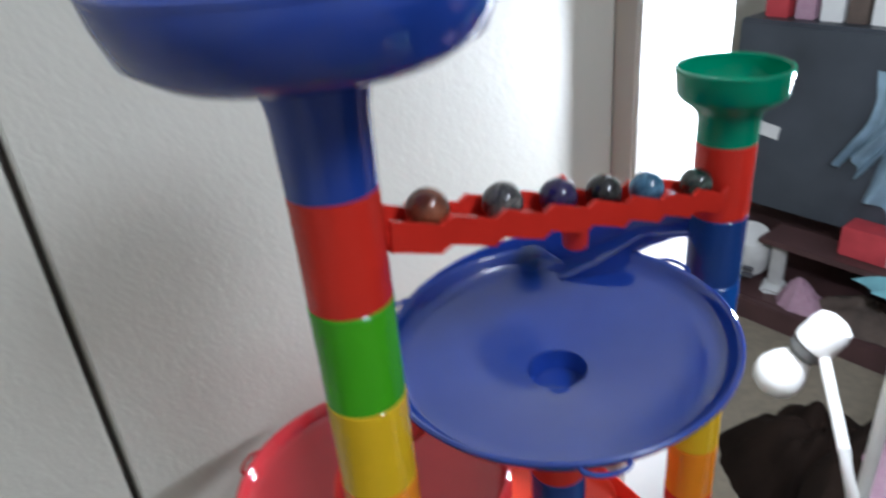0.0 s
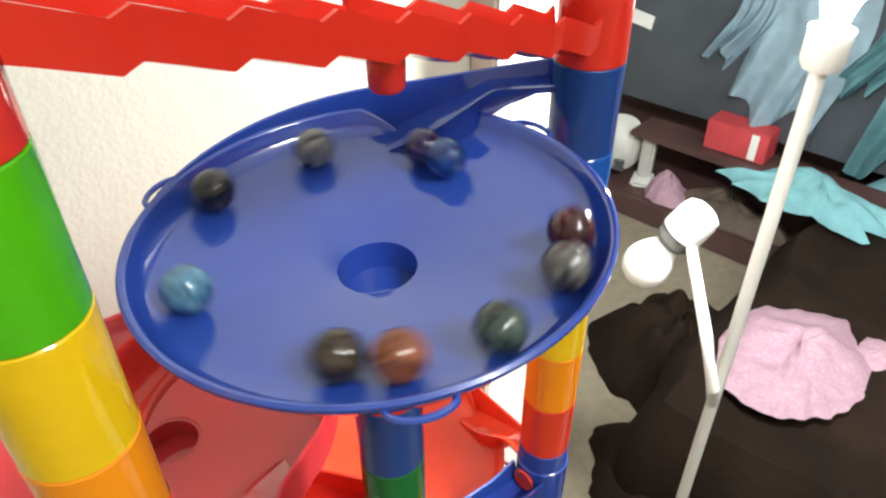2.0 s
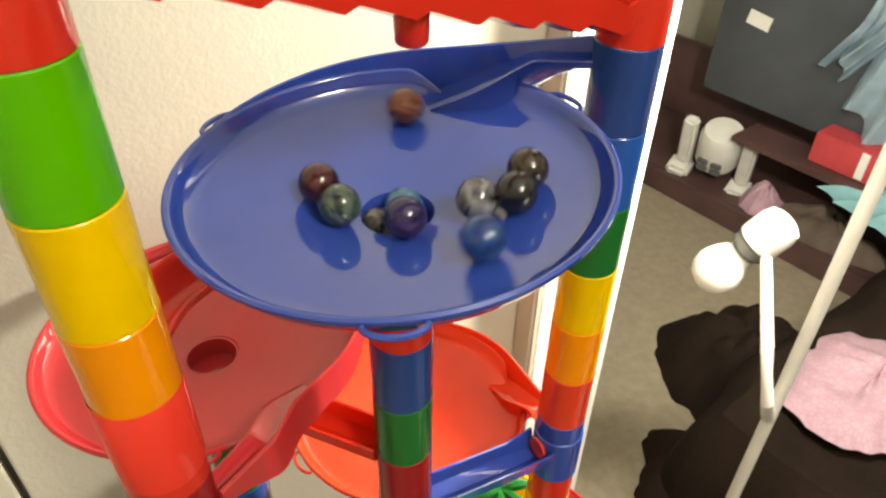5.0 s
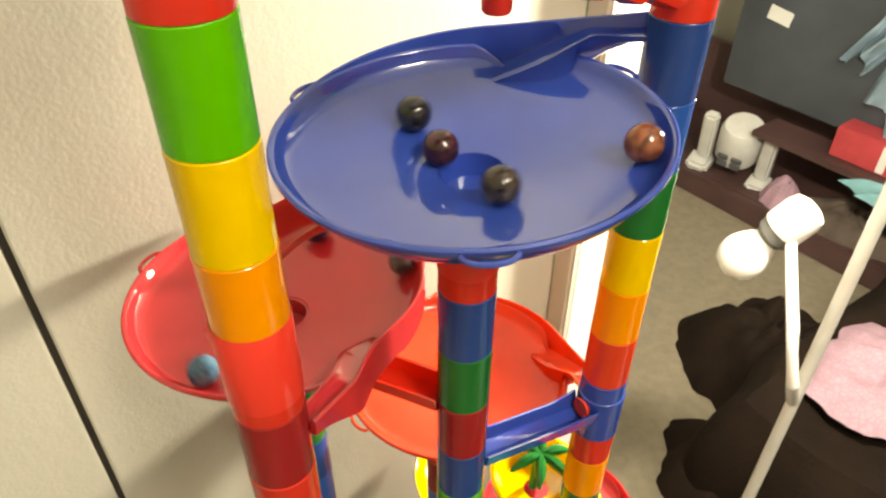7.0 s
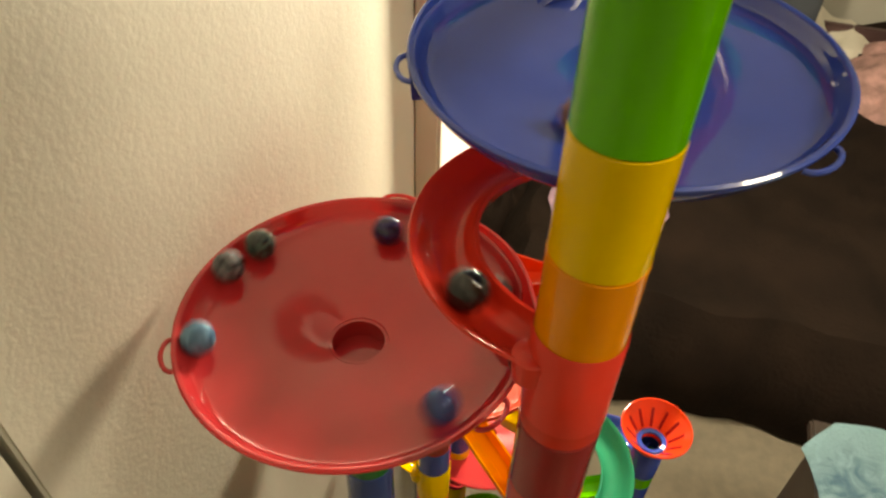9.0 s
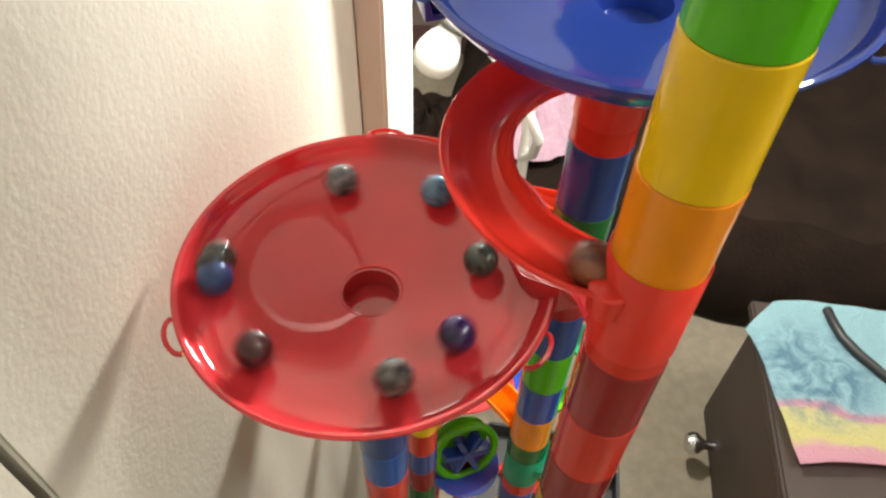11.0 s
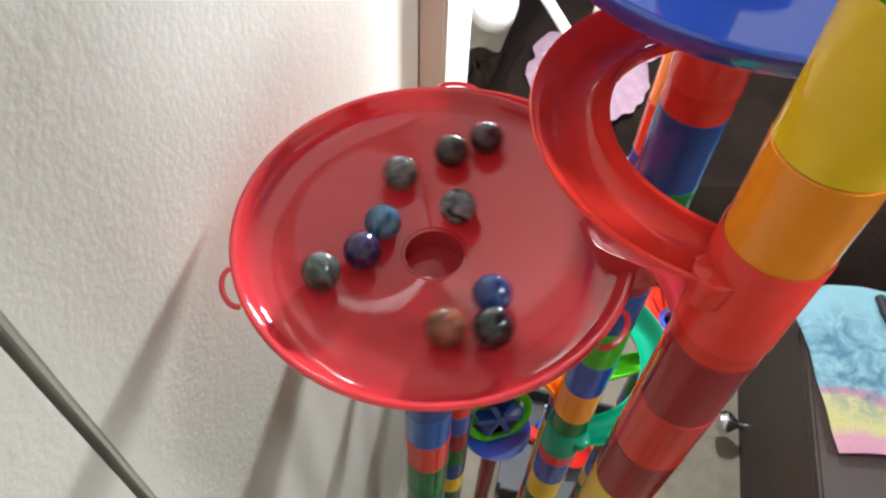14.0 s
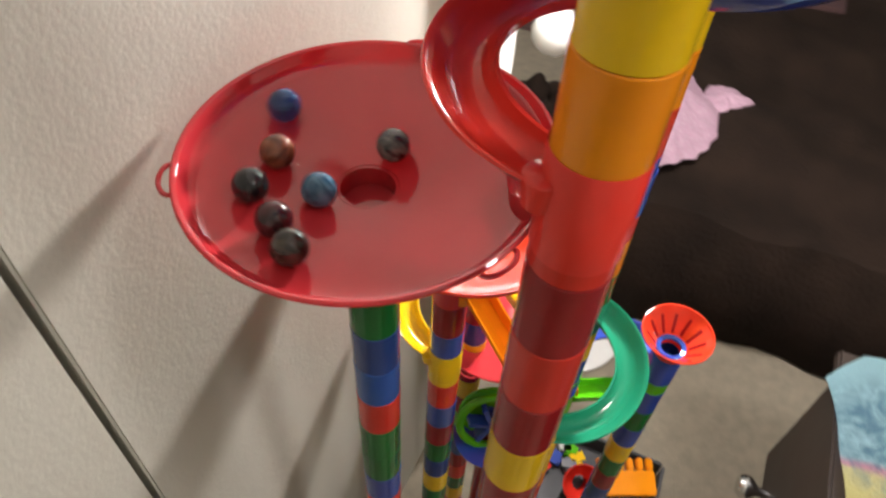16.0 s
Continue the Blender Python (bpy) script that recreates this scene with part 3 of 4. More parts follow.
part("bulb_collar", lathe([(0, 0.0132), (0.0250, 0.0132), (0.0255, 0.018), (0.0245, 0.027), (0.0205, 0.030), (0.0195, 0.034), (0, 0.034)], 36, closed=False), COLLAR, side_socket, "dark grey bulb collar")
part("unlit_bulb", lathe([(r * 1.18, z * 0.98) for r, z in BULB_PROF], 36, closed=False), BULBGLASS, side_socket, "frosted white bulb, unlit", pose(0, 0, 0.018))

# drawer unit with towel
WOOD = mat("dark_wood", (0.030, 0.019, 0.014), rough=0.5, var=0.3, vscale=9.0, bump=0.1, bscale=40.0)
CHROME = mat("chrome", (0.75, 0.75, 0.75), rough=0.12, metal=1.0, var=0.03)
drawer_unit = thing("drawer_unit", "low dark brown wooden drawer unit with a chrome knob", "drawer unit", pose(0.265, -0.15, RZ))
part("body", box(0.008, 0.46, 0, 0.475, 0.0, 0.236, 0.003), WOOD, drawer_unit)
front = part("drawer_front", box(0, 0.0075, 0.012, 0.463, 0.03, 0.222, 0.002), WOOD, drawer_unit)
part("top", box(-0.008, 0.468, -0.008, 0.483, 0.2365, 0.252, 0.003), WOOD, drawer_unit)
part("knob", lathe([(0, 0.0), (0.006, 0.0), (0.006, 0.012), (0.009, 0.016), (0.0145, 0.022), (0.0155, 0.029), (0.012, 0.036), (0, 0.039)], 28, closed=False), CHROME, front, "round chrome knob", pose(0, 0.392, 0.050, 0, -90, 0))


def towel_material():
    """Printed towel: pale blue, then yellow and pink bands across, with a blue figure-like print."""
    m = mat("printed_towel", (0.4, 0.6, 0.65), rough=0.95, var=0.1, vscale=60.0, bump=0.8, bscale=260.0)
    nt = m.node_tree
    p = nt.nodes["Principled BSDF"]
    tc = nt.nodes.new("ShaderNodeTexCoord")
    sep = nt.nodes.new("ShaderNodeSeparateXYZ")
    nt.links.new(tc.outputs["Object"], sep.inputs[0])
    wob = nt.nodes.new("ShaderNodeTexNoise")
    wob.inputs["Scale"].default_value = 14.0
    nt.links.new(tc.outputs["Object"], wob.inputs["Vector"])
    add = nt.nodes.new("ShaderNodeMath")
    add.operation = "MULTIPLY_ADD"
    add.inputs[1].default_value = 0.05
    nt.links.new(wob.outputs["Fac"], add.inputs[0])
    nt.links.new(sep.outputs["Y"], add.inputs[2])
    ramp = nt.nodes.new("ShaderNodeValToRGB")
    ramp.color_ramp.interpolation = "EASE"
    cols = [(0.0, (0.58, 0.27, 0.36)), (0.13, (0.62, 0.33, 0.40)), (0.17, (0.62, 0.57, 0.24)), (0.27, (0.60, 0.56, 0.27)), (0.30, (0.56, 0.27, 0.36)), (0.34, (0.33, 0.54, 0.60)), (1.0, (0.33, 0.56, 0.62))]
    el = ramp.color_ramp.elements
    el[0].position, el[0].color = cols[0][0], (*cols[0][1], 1)
    el[1].position, el[1].color = cols[-1][0], (*cols[-1][1], 1)
    for q, c in cols[1:-1]:
        e = el.new(q)
        e.color = (*c, 1)
    mr = nt.nodes.new("ShaderNodeMapRange")
    mr.inputs["From Min"].default_value, mr.inputs["From Max"].default_value = 0.105, 0.395
    nt.links.new(add.outputs[0], mr.inputs["Value"])
    nt.links.new(mr.outputs["Result"], ramp.inputs["Fac"])
    blot = nt.nodes.new("ShaderNodeTexNoise")
    blot.inputs["Scale"].default_value, blot.inputs["Detail"].default_value, blot.inputs["Distortion"].default_value = 42.0, 5.0, 1.2
    blotch = nt.nodes.new("ShaderNodeMapRange")
    blotch.inputs["From Min"].default_value, blotch.inputs["From Max"].default_value = 0.36, 0.60
    nt.links.new(blot.outputs["Fac"], blotch.inputs["Value"])
    mp = nt.nodes.new("ShaderNodeMapping")
    mp.inputs["Location"].default_value = (-0.046, -0.213, 0)
    nt.links.new(tc.outputs["Object"], mp.inputs["Vector"])
    nt.links.new(mp.outputs[0], blot.inputs["Vector"])
    dist = nt.nodes.new("ShaderNodeVectorMath")
    dist.operation = "LENGTH"
    nt.links.new(mp.outputs[0], dist.inputs[0])
    near = nt.nodes.new("ShaderNodeMapRange")
    near.inputs["From Min"].default_value, near.inputs["From Max"].default_value = 0.078, 0.040
    nt.links.new(dist.outputs["Value"], near.inputs["Value"])
    gate = nt.nodes.new("ShaderNodeMath")
    gate.operation = "MULTIPLY"
    nt.links.new(blotch.outputs["Result"], gate.inputs[0])
    nt.links.new(near.outputs["Result"], gate.inputs[1])
    mix = nt.nodes.new("ShaderNodeMix")
    mix.data_type = "RGBA"
    gate2 = nt.nodes.new("ShaderNodeMath")
    gate2.operation = "MULTIPLY"
    gate2.inputs[1].default_value = 0.85
    nt.links.new(gate.outputs[0], gate2.inputs[0])
    nt.links.new(gate2.outputs[0], mix.inputs["Factor"])
    nt.links.new(ramp.outputs["Color"], mix.inputs["A"])
    mix.inputs["B"].default_value = (0.085, 0.20, 0.29, 1)
    nt.links.new(mix.outputs["Result"], p.inputs["Base Color"])
    return m


bm = bmesh.new()
rows = []
for i in range(41):
    row = []
    for j in range(41):
        u, v = i / 40, j / 40
        x = -0.017 + 0.27 * u + 0.027 * (1 - v)
        y = 0.097 + 0.203 * v + 0.004 * math.sin(u * 7) + 0.03 * u - 0.032 * max(0.0, 1 - u / 0.13) * v ** 3
        z = 0.004 + 0.003 * noise.noise(Vector((x * 25, y * 25, 2))) + 0.0015 * math.sin(y * 60 + x * 20)
        z -= 1.1 * max(0.0, -0.006 - x)
        if v < 0.1:
            z += 0.004 * (0.1 - v) * 10
        row.append(bm.verts.new((x, y, z)))
    rows.append(row)
for i in range(40):
    for j in range(40):
        bm.faces.new((rows[i][j], rows[i + 1][j], rows[i + 1][j + 1], rows[i][j + 1]))
bmesh.ops.solidify(bm, geom=bm.faces[:], thickness=0.006)
solid("towel", bm, towel_material(), "pale blue towel with yellow and pink bands", "towel", pose(0.262, 0.02, RZ + 0.257))
BLACK = mat("black_rubber", (0.012, 0.012, 0.013), rough=0.45, var=0.2)
solid("black_strap", rod([(0.339, 0.322, -0.5365), (0.341, 0.300, -0.5335), (0.346, 0.280, -0.5320), (0.358, 0.261, -0.5320), (0.378, 0.238, -0.5325), (0.415, 0.205, -0.5335), (0.46, 0.185, -0.534), (0.51, 0.178, -0.535)], 0.0055, 10), BLACK, "thin black strap lying on the towel", "strap")

# far side: low bench and dark cabinet with clothes
NAVYBOX = mat("blue_black_panel", (0.055, 0.063, 0.076), rough=0.4, var=0.25, vscale=7.0, bump=0.1, bscale=60.0)
MAROON = mat("dark_maroon_board", (0.075, 0.038, 0.037), rough=0.5, var=0.3, vscale=8.0, bump=0.15, bscale=50.0)
bench = thing("low_bench", "low dark maroon bench along the far side", "bench", pose(0, 1.19, RZ))
part("front_board", box(-1.2, 0.9, 0.0, 0.02, 0.0, 0.052, 0.003), MAROON, bench)
part("seat_board", box(-1.2, 0.9, 0.0205, 0.50, 0.03, 0.050, 0.003), MAROON, bench)
part("back_board", box(-1.2, 0.9, 0.30, 0.32, 0.0505, 0.25, 0.003), MAROON, bench)
cabinet = thing("dark_cabinet", "blue-black cabinet above the low bench", "cabinet", pose(0, 1.30, RZ))
part("body", box(-0.66, 0.35, 0.01, 0.45, 0.235, 0.655, 0.004), NAVYBOX, cabinet)
part("door", box(-0.655, -0.16, 0.0, 0.0095, 0.24, 0.65, 0.003), NAVYBOX, cabinet)
part("door", box(-0.155, 0.345, 0.0, 0.0095, 0.24, 0.65, 0.003), NAVYBOX, cabinet)
PAPER = mat("white_paper", (0.7, 0.7, 0.68), rough=0.7, var=0.05)
solid("paper_tag", box(-0.027, 0.027, -0.001, 0.001, -0.015, 0.015, 0.0004, 1), PAPER, "small white paper tag stuck on the dark cabinet", "paper tag", pose(-0.562, 1.298, -0.377, 0, 8, 0))
GREYTOY = mat("white_grey_plastic", (0.62, 0.62, 0.60), rough=0.4, var=0.08, vscale=40.0)
DARKTOY = mat("dark_grey_plastic", (0.10, 0.10, 0.11), rough=0.4, var=0.1)
toy = thing("toy_robot", "white and grey toy robot lying on the bench", "toy", pose(-0.550, 1.245, RZ + 0.060, 18, 4, 14) @ Matrix.Scale(1.22, 4))
part("body", lathe([(0, 0), (0.034, 0), (0.040, 0.012), (0.040, 0.070), (0.034, 0.085), (0, 0.09)], 28, closed=False), GREYTOY, toy, m=pose(0, 0.03, 0.02))
for sx in (-1, 1):
    leg = part("leg", box(-0.013, 0.013, -0.012, 0.012, -0.005, 0.105, 0.005), GREYTOY, toy, m=pose(sx * 0.058, 0.02, 0.01))
    part("foot", box(-0.022, 0.022, -0.028, 0.020, -0.026, 0.006, 0.007), GREYTOY, leg, m=pose(sx * 0.002, -0.006, -0.010))
for zz in (0.035, 0.052):
    for sx in (-0.5, 0.5):
        part("panel", box(-0.010, 0.010, -0.003, 0.003, -0.006, 0.006, 0.0015), DARKTOY, toy, "dark grey panel", pose(sx * 0.026, -0.0105, zz))
TEALCLOTH = mat("teal_cotton", (0.16, 0.34, 0.38), rough=0.9, var=0.2, vscale=25.0, bump=0.4, bscale=70.0)
BLUECLOTH = mat("pale_blue_cotton", (0.42, 0.56, 0.66), rough=0.9, var=0.15, vscale=25.0, bump=0.4, bscale=70.0)
REDCARD = mat("red_card", (0.45, 0.05, 0.06), rough=0.5, var=0.15, vscale=25.0)
BROWNCLOTH = mat("brown_cotton", (0.10, 0.075, 0.06), rough=0.9, var=0.35, vscale=25.0, bump=0.4, bscale=70.0)
solid("pink_cloth", cloth_heap(0, 0, 0.055, 0.045, 0.075, 41.0), PINK, "folded pink cloth on the low bench", "cloth", pose(-0.405, 1.255, RZ + 0.051))
solid("brown_cloth", cloth_heap(0, 0, 0.13, 0.06, 0.075, 43.0), BROWNCLOTH, "crumpled brown cloth on the low bench", "cloth", pose(-0.26, 1.265, RZ + 0.051))
solid("brown_cloth", cloth_heap(0, 0, 0.16, 0.07, 0.08, 47.0), BROWNCLOTH, "crumpled brown cloth on the low bench", "cloth", pose(0.06, 1.27, RZ + 0.051))
solid("teal_cloth", cloth_heap(0, 0, 0.17, 0.075, 0.06, 51.0, 60, 18, 0.6), TEALCLOTH, "teal cotton cloth spread on the blanket", "cloth", pose(-0.085, 1.165, -0.588))
solid("teal_cloth", cloth_heap(0, 0, 0.16, 0.08, 0.09, 53.0), TEALCLOTH, "teal cotton cloth bunched on the bed edge", "cloth", pose(0.12, 1.36, -0.61))
red_box = thing("red_box", "flat red cardboard box with a white label", "box", pose(-0.28, 1.265, -0.555))
carton = part("carton", box(-0.065, 0.065, -0.03, 0.03, -0.032, 0.032, 0.002), REDCARD, red_box)
part("label_strip", box(0.030, 0.046, -0.0315, -0.0302, -0.028, 0.028, 0.0004, 1), PAPER, carton, "white label strip")
red_shelf = solid("shelf_board", box(-0.50, 0.30, 1.205, 1.298, -0.602, -0.588, 0.002), MAROON, "dark maroon shelf board under the cabinet", "shelf")


def hanging_cloth(w, h, seed):
    bm = bmesh.new()
    rows = []
    for i in range(25):
        row = []
        for j in range(25):
            u, v = i / 24 - 0.5, j / 24
            y = -0.012 - 0.014 * v * (1 + math.sin(u * 22 + seed + v * 2)) - 0.008 * noise.noise(Vector((u * 6, v * 5, seed)))
            row.append(bm.verts.new((u * w * (1 - 0.18 * v) + 0.02 * math.sin(v * 4), y, -v * h * (1 + 0.10 * math.sin(u * 9 + seed)))))
        rows.append(row)
    for i in range(24):
        for j in range(24):
            bm.faces.new((rows[i][j], rows[i + 1][j], rows[i + 1][j + 1], rows[i][j + 1]))
    bmesh.ops.solidify(bm, geom=bm.faces[:], thickness=0.004)
    return bm


hung = solid("hanging_shirt", hanging_cloth(0.22, 0.30, 2.0), BLUECLOTH, "pale blue shirt hanging on the dark cabinet", "shirt", pose(-0.23, 1.298, -0.20))
part("sleeve", hanging_cloth(0.075, 0.19, 5.0), BLUECLOTH, hung, m=pose(-0.085, -0.014, -0.015, 0, 10, 0))
hung = solid("hanging_shirt", hanging_cloth(0.20, 0.34, 5.0), TEALCLOTH, "teal shirt hanging on the dark cabinet", "shirt", pose(0.02, 1.298, -0.20))
part("sleeve", hanging_cloth(0.075, 0.19, 8.0), TEALCLOTH, hung, m=pose(-0.085, -0.014, -0.015, 0, 10, 0))
for k, (x, w, h, c) in enumerate(((-0.60, 0.05, 0.09, REDCARD), (-0.54, 0.04, 0.075, PINK), (-0.485, 0.045, 0.10, PAPER), (-0.435, 0.04, 0.085, BROWNCLOTH), (-0.385, 0.045, 0.10, PAPER), (-0.33, 0.05, 0.08, REDCARD), (-0.27, 0.05, 0.10, PAPER))):
    solid("small_carton", box(-w / 2, w / 2, 0, 0.06, 0, h, 0.002), c, "small carton standing on the dark cabinet", "carton", pose(x, 1.34, -0.1445), group="cartons on the cabinet")

EYE_BED, EYE_DRAWER, EYE_FAR = (0.06, -0.20), (-0.08, -0.22), (0.186, -0.15)
for ob in list(scene.objects):
    if ob.parent is None:
        base = ob.name.split(".")[0]
        if base in ("bed", "blanket_fold", "pink_shirt", "pillow", "plush_throw"):
            spread(ob, EYE_BED)
        elif base in ("drawer_unit", "towel", "black_strap"):
            spread(ob, EYE_DRAWER)
        elif base in ("low_bench", "dark_cabinet", "paper_tag", "toy_robot", "pink_cloth", "brown_cloth", "teal_cloth", "red_box", "shelf_board", "hanging_shirt", "small_carton"):
            spread(ob, EYE_FAR)

# toy pieces at the foot of the run
bin_ = thing("toy_tray", "dark grey tray holding loose marble run pieces", "tray", pose(0.10, 0.28, FLOOR_Z))
DTRAY = mat("dark_tray", (0.03, 0.03, 0.033), rough=0.5, var=0.2)
part("base", box(-0.12, 0.105, -0.09, 0.09, 0.0, 0.008, 0.002), DTRAY, bin_)
for x0, x1, y0, y1 in ((-0.12, 0.105, -0.096, -0.0905), (-0.12, 0.105, 0.0905, 0.096), (0.1055, 0.111, -0.09, 0.09), (-0.126, -0.1205, -0.09, 0.09)):
    part("side", box(x0, x1, y0, y1, 0.0, 0.045, 0.002), DTRAY, bin_)
comb = thing("toothed_piece", "orange toothed marble run piece in the tray", "toy piece", pose(0.155, 0.315, FLOOR_Z + 0.052, 16, 8, 28))
part("plate", box(-0.050, 0.050, -0.024, 0.016, -0.005, 0.005, 0.002), ORANGE, comb)
for k in range(6):
    part("tooth", box(-0.006, 0.006, 0.0162, 0.036, -0.005, 0.005, 0.002), ORANGE, comb, m=pose(-0.043 + 0.0172 * k, 0, 0))
cup = thing("loose_funnel", "small red funnel lying in the tray", "toy piece", pose(0.085, 0.290, FLOOR_Z + 0.030, 28, 12, 0))
part("cone", lathe([(0.012, -0.02), (0.0143, -0.02), (0.015, 0.0), (0.031, 0.018), (0.033, 0.030), (0.031, 0.030), (0.029, 0.020), (0.012, 0.002)], 36), RED, cup)
for x, y, c, lab, r in ((0.055, 0.345, GREEN, "lime green", 0), (0.070, 0.335, YELLOW, "yellow", 40), (0.035, 0.320, BLUE, "blue", 75), (0.060, 0.318, DARKTOY, "dark grey", 20), (0.045, 0.350, GREYTOY, "white", 120), (0.020, 0.300, RED, "red", 150)):
    bit = thing("connector_piece", "small loose %s plastic connector in the tray" % lab, "toy piece", pose(x, y, FLOOR_Z + 0.014, 90, 0, r), group="loose pieces in the tray")
    part("sleeve", lathe([(0.006, -0.012), (0.008, -0.012), (0.0088, 0.0), (0.008, 0.012), (0.006, 0.012)], 20), c, bit)
    part("fin", box(-0.0125, 0.0125, -0.0012, 0.0012, -0.008, 0.008, 0.0005, 1), c, bit, m=pose(0, 0.0095, 0))
wheel = thing("paddle_wheel", "lime green cage with a blue paddle wheel", "toy piece", pose(-0.048, 0.118, -0.640))
TILT = pose(0, 0, 0, -18, 0, 30)
cage = part("cage_ring", rod([(0.036 * math.cos(a * 0.2618), 0, 0.036 * math.sin(a * 0.2618)) for a in range(25)], 0.0050, 8), GREEN, wheel, m=TILT)
part("cage_back", lathe([(0.008, 0.0), (0.034, 0.0), (0.035, 0.003), (0.008, 0.003)], 36), GREEN, wheel, m=TILT @ pose(0, 0.016, 0, -90, 0, 0))
part("hub", lathe([(0, -0.012), (0.006, -0.012), (0.007, 0.0), (0.006, 0.012), (0, 0.012)], 20, closed=False), BLUE, wheel, "blue hub", TILT @ pose(0, 0.002, 0, -90, 0, 0))
for k in range(6):
    part("paddle", box(0.004, 0.027, -0.009, 0.009, -0.003, 0.003, 0.001), BLUE, wheel, "blue paddle", TILT @ pose(0, 0.0, 0, 0, 60 * k + 10, 0))
part("base_plate", lathe([(0.010, 0.0), (0.040, 0.0), (0.041, 0.004), (0.010, 0.005)], 32), BLUE, wheel, "blue plate", pose(0, 0, -0.036))
part("stem", tube_bm(0.4045, 0.010), DRED, wheel, m=pose(0, 0, -0.4405))
# palm tree ornament on a yellow stand
stand = thing("palm_stand", "yellow stand with a small green palm tree", "toy piece", pose(-0.022, 0.098, -0.352))
part("bowl", lathe([(0.010, -0.012), (0.030, -0.012), (0.036, 0.0), (0.038, 0.012), (0.036, 0.012), (0.033, 0.001), (0.028, -0.009), (0.010, -0.009)], 36), YELLOW, stand)
part("post", rod([(0.030, 0.012, -0.012), (0.034, 0.016, 0.020), (0.034, 0.016, 0.040)], 0.006, 10), YELLOW, stand)
trunk = part("palm_trunk", rod([(-0.004, 0, -0.011), (-0.006, 0.002, 0.012), (-0.003, 0.004, 0.028)], [0.0035, 0.003, 0.0025], 10), DGREEN, stand, "dark green trunk")
for k in range(6):
    a = radians(60 * k + 15)
    pts = []
    for j in range(7):
        f = j / 6
        pts.append((-0.003 + math.cos(a) * 0.026 * f, 0.004 + math.sin(a) * 0.026 * f, 0.028 + 0.008 * f - 0.016 * f * f))
    part("palm_leaf", rod(pts, [0.002, 0.0032, 0.0042, 0.0046, 0.0042, 0.003, 0.0012], 8), DGREEN, trunk, "dark green palm leaf")
part("clip_ring", lathe([(TUBE_R + 0.0004, -0.012), (TUBE_R + 0.002, -0.012), (TUBE_R + 0.002, 0.008), (TUBE_R + 0.0004, 0.008)], 36), YELLOW, stand, "yellow clip ring round the tower", pose(0.033, 0.0135, 0))


# ---- marbles ----
def marble_material(name, a, b, rough=0.03, clear=0.0, scale=90.0):
    m = bpy.data.materials.new(name)
    m.use_nodes = True
    nt = m.node_tree
    p = nt.nodes["Principled BSDF"]
    tc = nt.nodes.new("ShaderNodeTexCoord")
    n = nt.nodes.new("ShaderNodeTexNoise")
    n.inputs["Scale"].default_value, n.inputs["Detail"].default_value, n.inputs["Distortion"].default_value = scale, 3.0, 2.5
    nt.links.new(tc.outputs["Object"], n.inputs["Vector"])
    r = nt.nodes.new("ShaderNodeValToRGB")
    r.color_ramp.elements[0].position, r.color_ramp.elements[1].position = 0.42, 0.60
    r.color_ramp.elements[0].color, r.color_ramp.elements[1].color = (*a, 1), (*b, 1)
    nt.links.new(n.outputs["Fac"], r.inputs["Fac"])
    nt.links.new(r.outputs["Color"], p.inputs["Base Color"])
    p.inputs["Roughness"].default_value = rough
    p.inputs["Coat Weight"].default_value = 0.25
    p.inputs["Coat Roughness"].default_value = 0.03
    p.inputs["Transmission Weight"].default_value = clear
    return m


MARBLE_R = 0.0079
LOOKS = {
    "LB": (marble_material("steel_blue_glass", (0.03, 0.09, 0.16), (0.10, 0.22, 0.33)), "opaque steel-blue glass marble"),
    "TB": (marble_material("clear_blue_glass", (0.02, 0.06, 0.25), (0.05, 0.18, 0.5), clear=0.7), "translucent deep blue glass marble"),
    "P": (marble_material("indigo_glass", (0.018, 0.012, 0.07), (0.05, 0.03, 0.12), clear=0.3), "dark indigo glass marble"),
    "K": (marble_material("black_glass", (0.006, 0.006, 0.008), (0.025, 0.022, 0.022)), "shiny black glass marble"),
    "K2": (marble_material("smoky_black_glass", (0.012, 0.009, 0.007), (0.05, 0.035, 0.025)), "smoky black glass marble"),
    "M": (marble_material("maroon_glass", (0.03, 0.008, 0.012), (0.10, 0.02, 0.025), clear=0.3), "dark maroon glass marble"),
    "OR": (marble_material("rust_glass", (0.10, 0.03, 0.015), (0.26, 0.085, 0.04), scale=60.0), "rusty orange-brown glass marble"),
    "G": (marble_material("grey_swirl_glass", (0.012, 0.013, 0.018), (0.22, 0.22, 0.23)), "black glass marble with white swirls"),
    "G1": (marble_material("silver_swirl_glass", (0.03, 0.03, 0.035), (0.20, 0.19, 0.175), clear=0.2), "smoky glass marble with silver swirls"),
    "G3": (marble_material("green_swirl_glass", (0.02, 0.035, 0.03), (0.11, 0.15, 0.125), clear=0.35), "greenish glass marble with pale swirls"),
}
bm = bmesh.new()
bmesh.ops.create_uvsphere(bm, u_segments=32, v_segments=20, radius=MARBLE_R)
BALL = finish(bm, "marble", BLACK)
MARBLES = {}
for key, (m, label) in LOOKS.items():
    me = BALL.copy()
    me.materials.clear()
    me.materials.append(m)
    MARBLES[key] = tagged(new("marble", me), label, "marble", "rolling marbles")

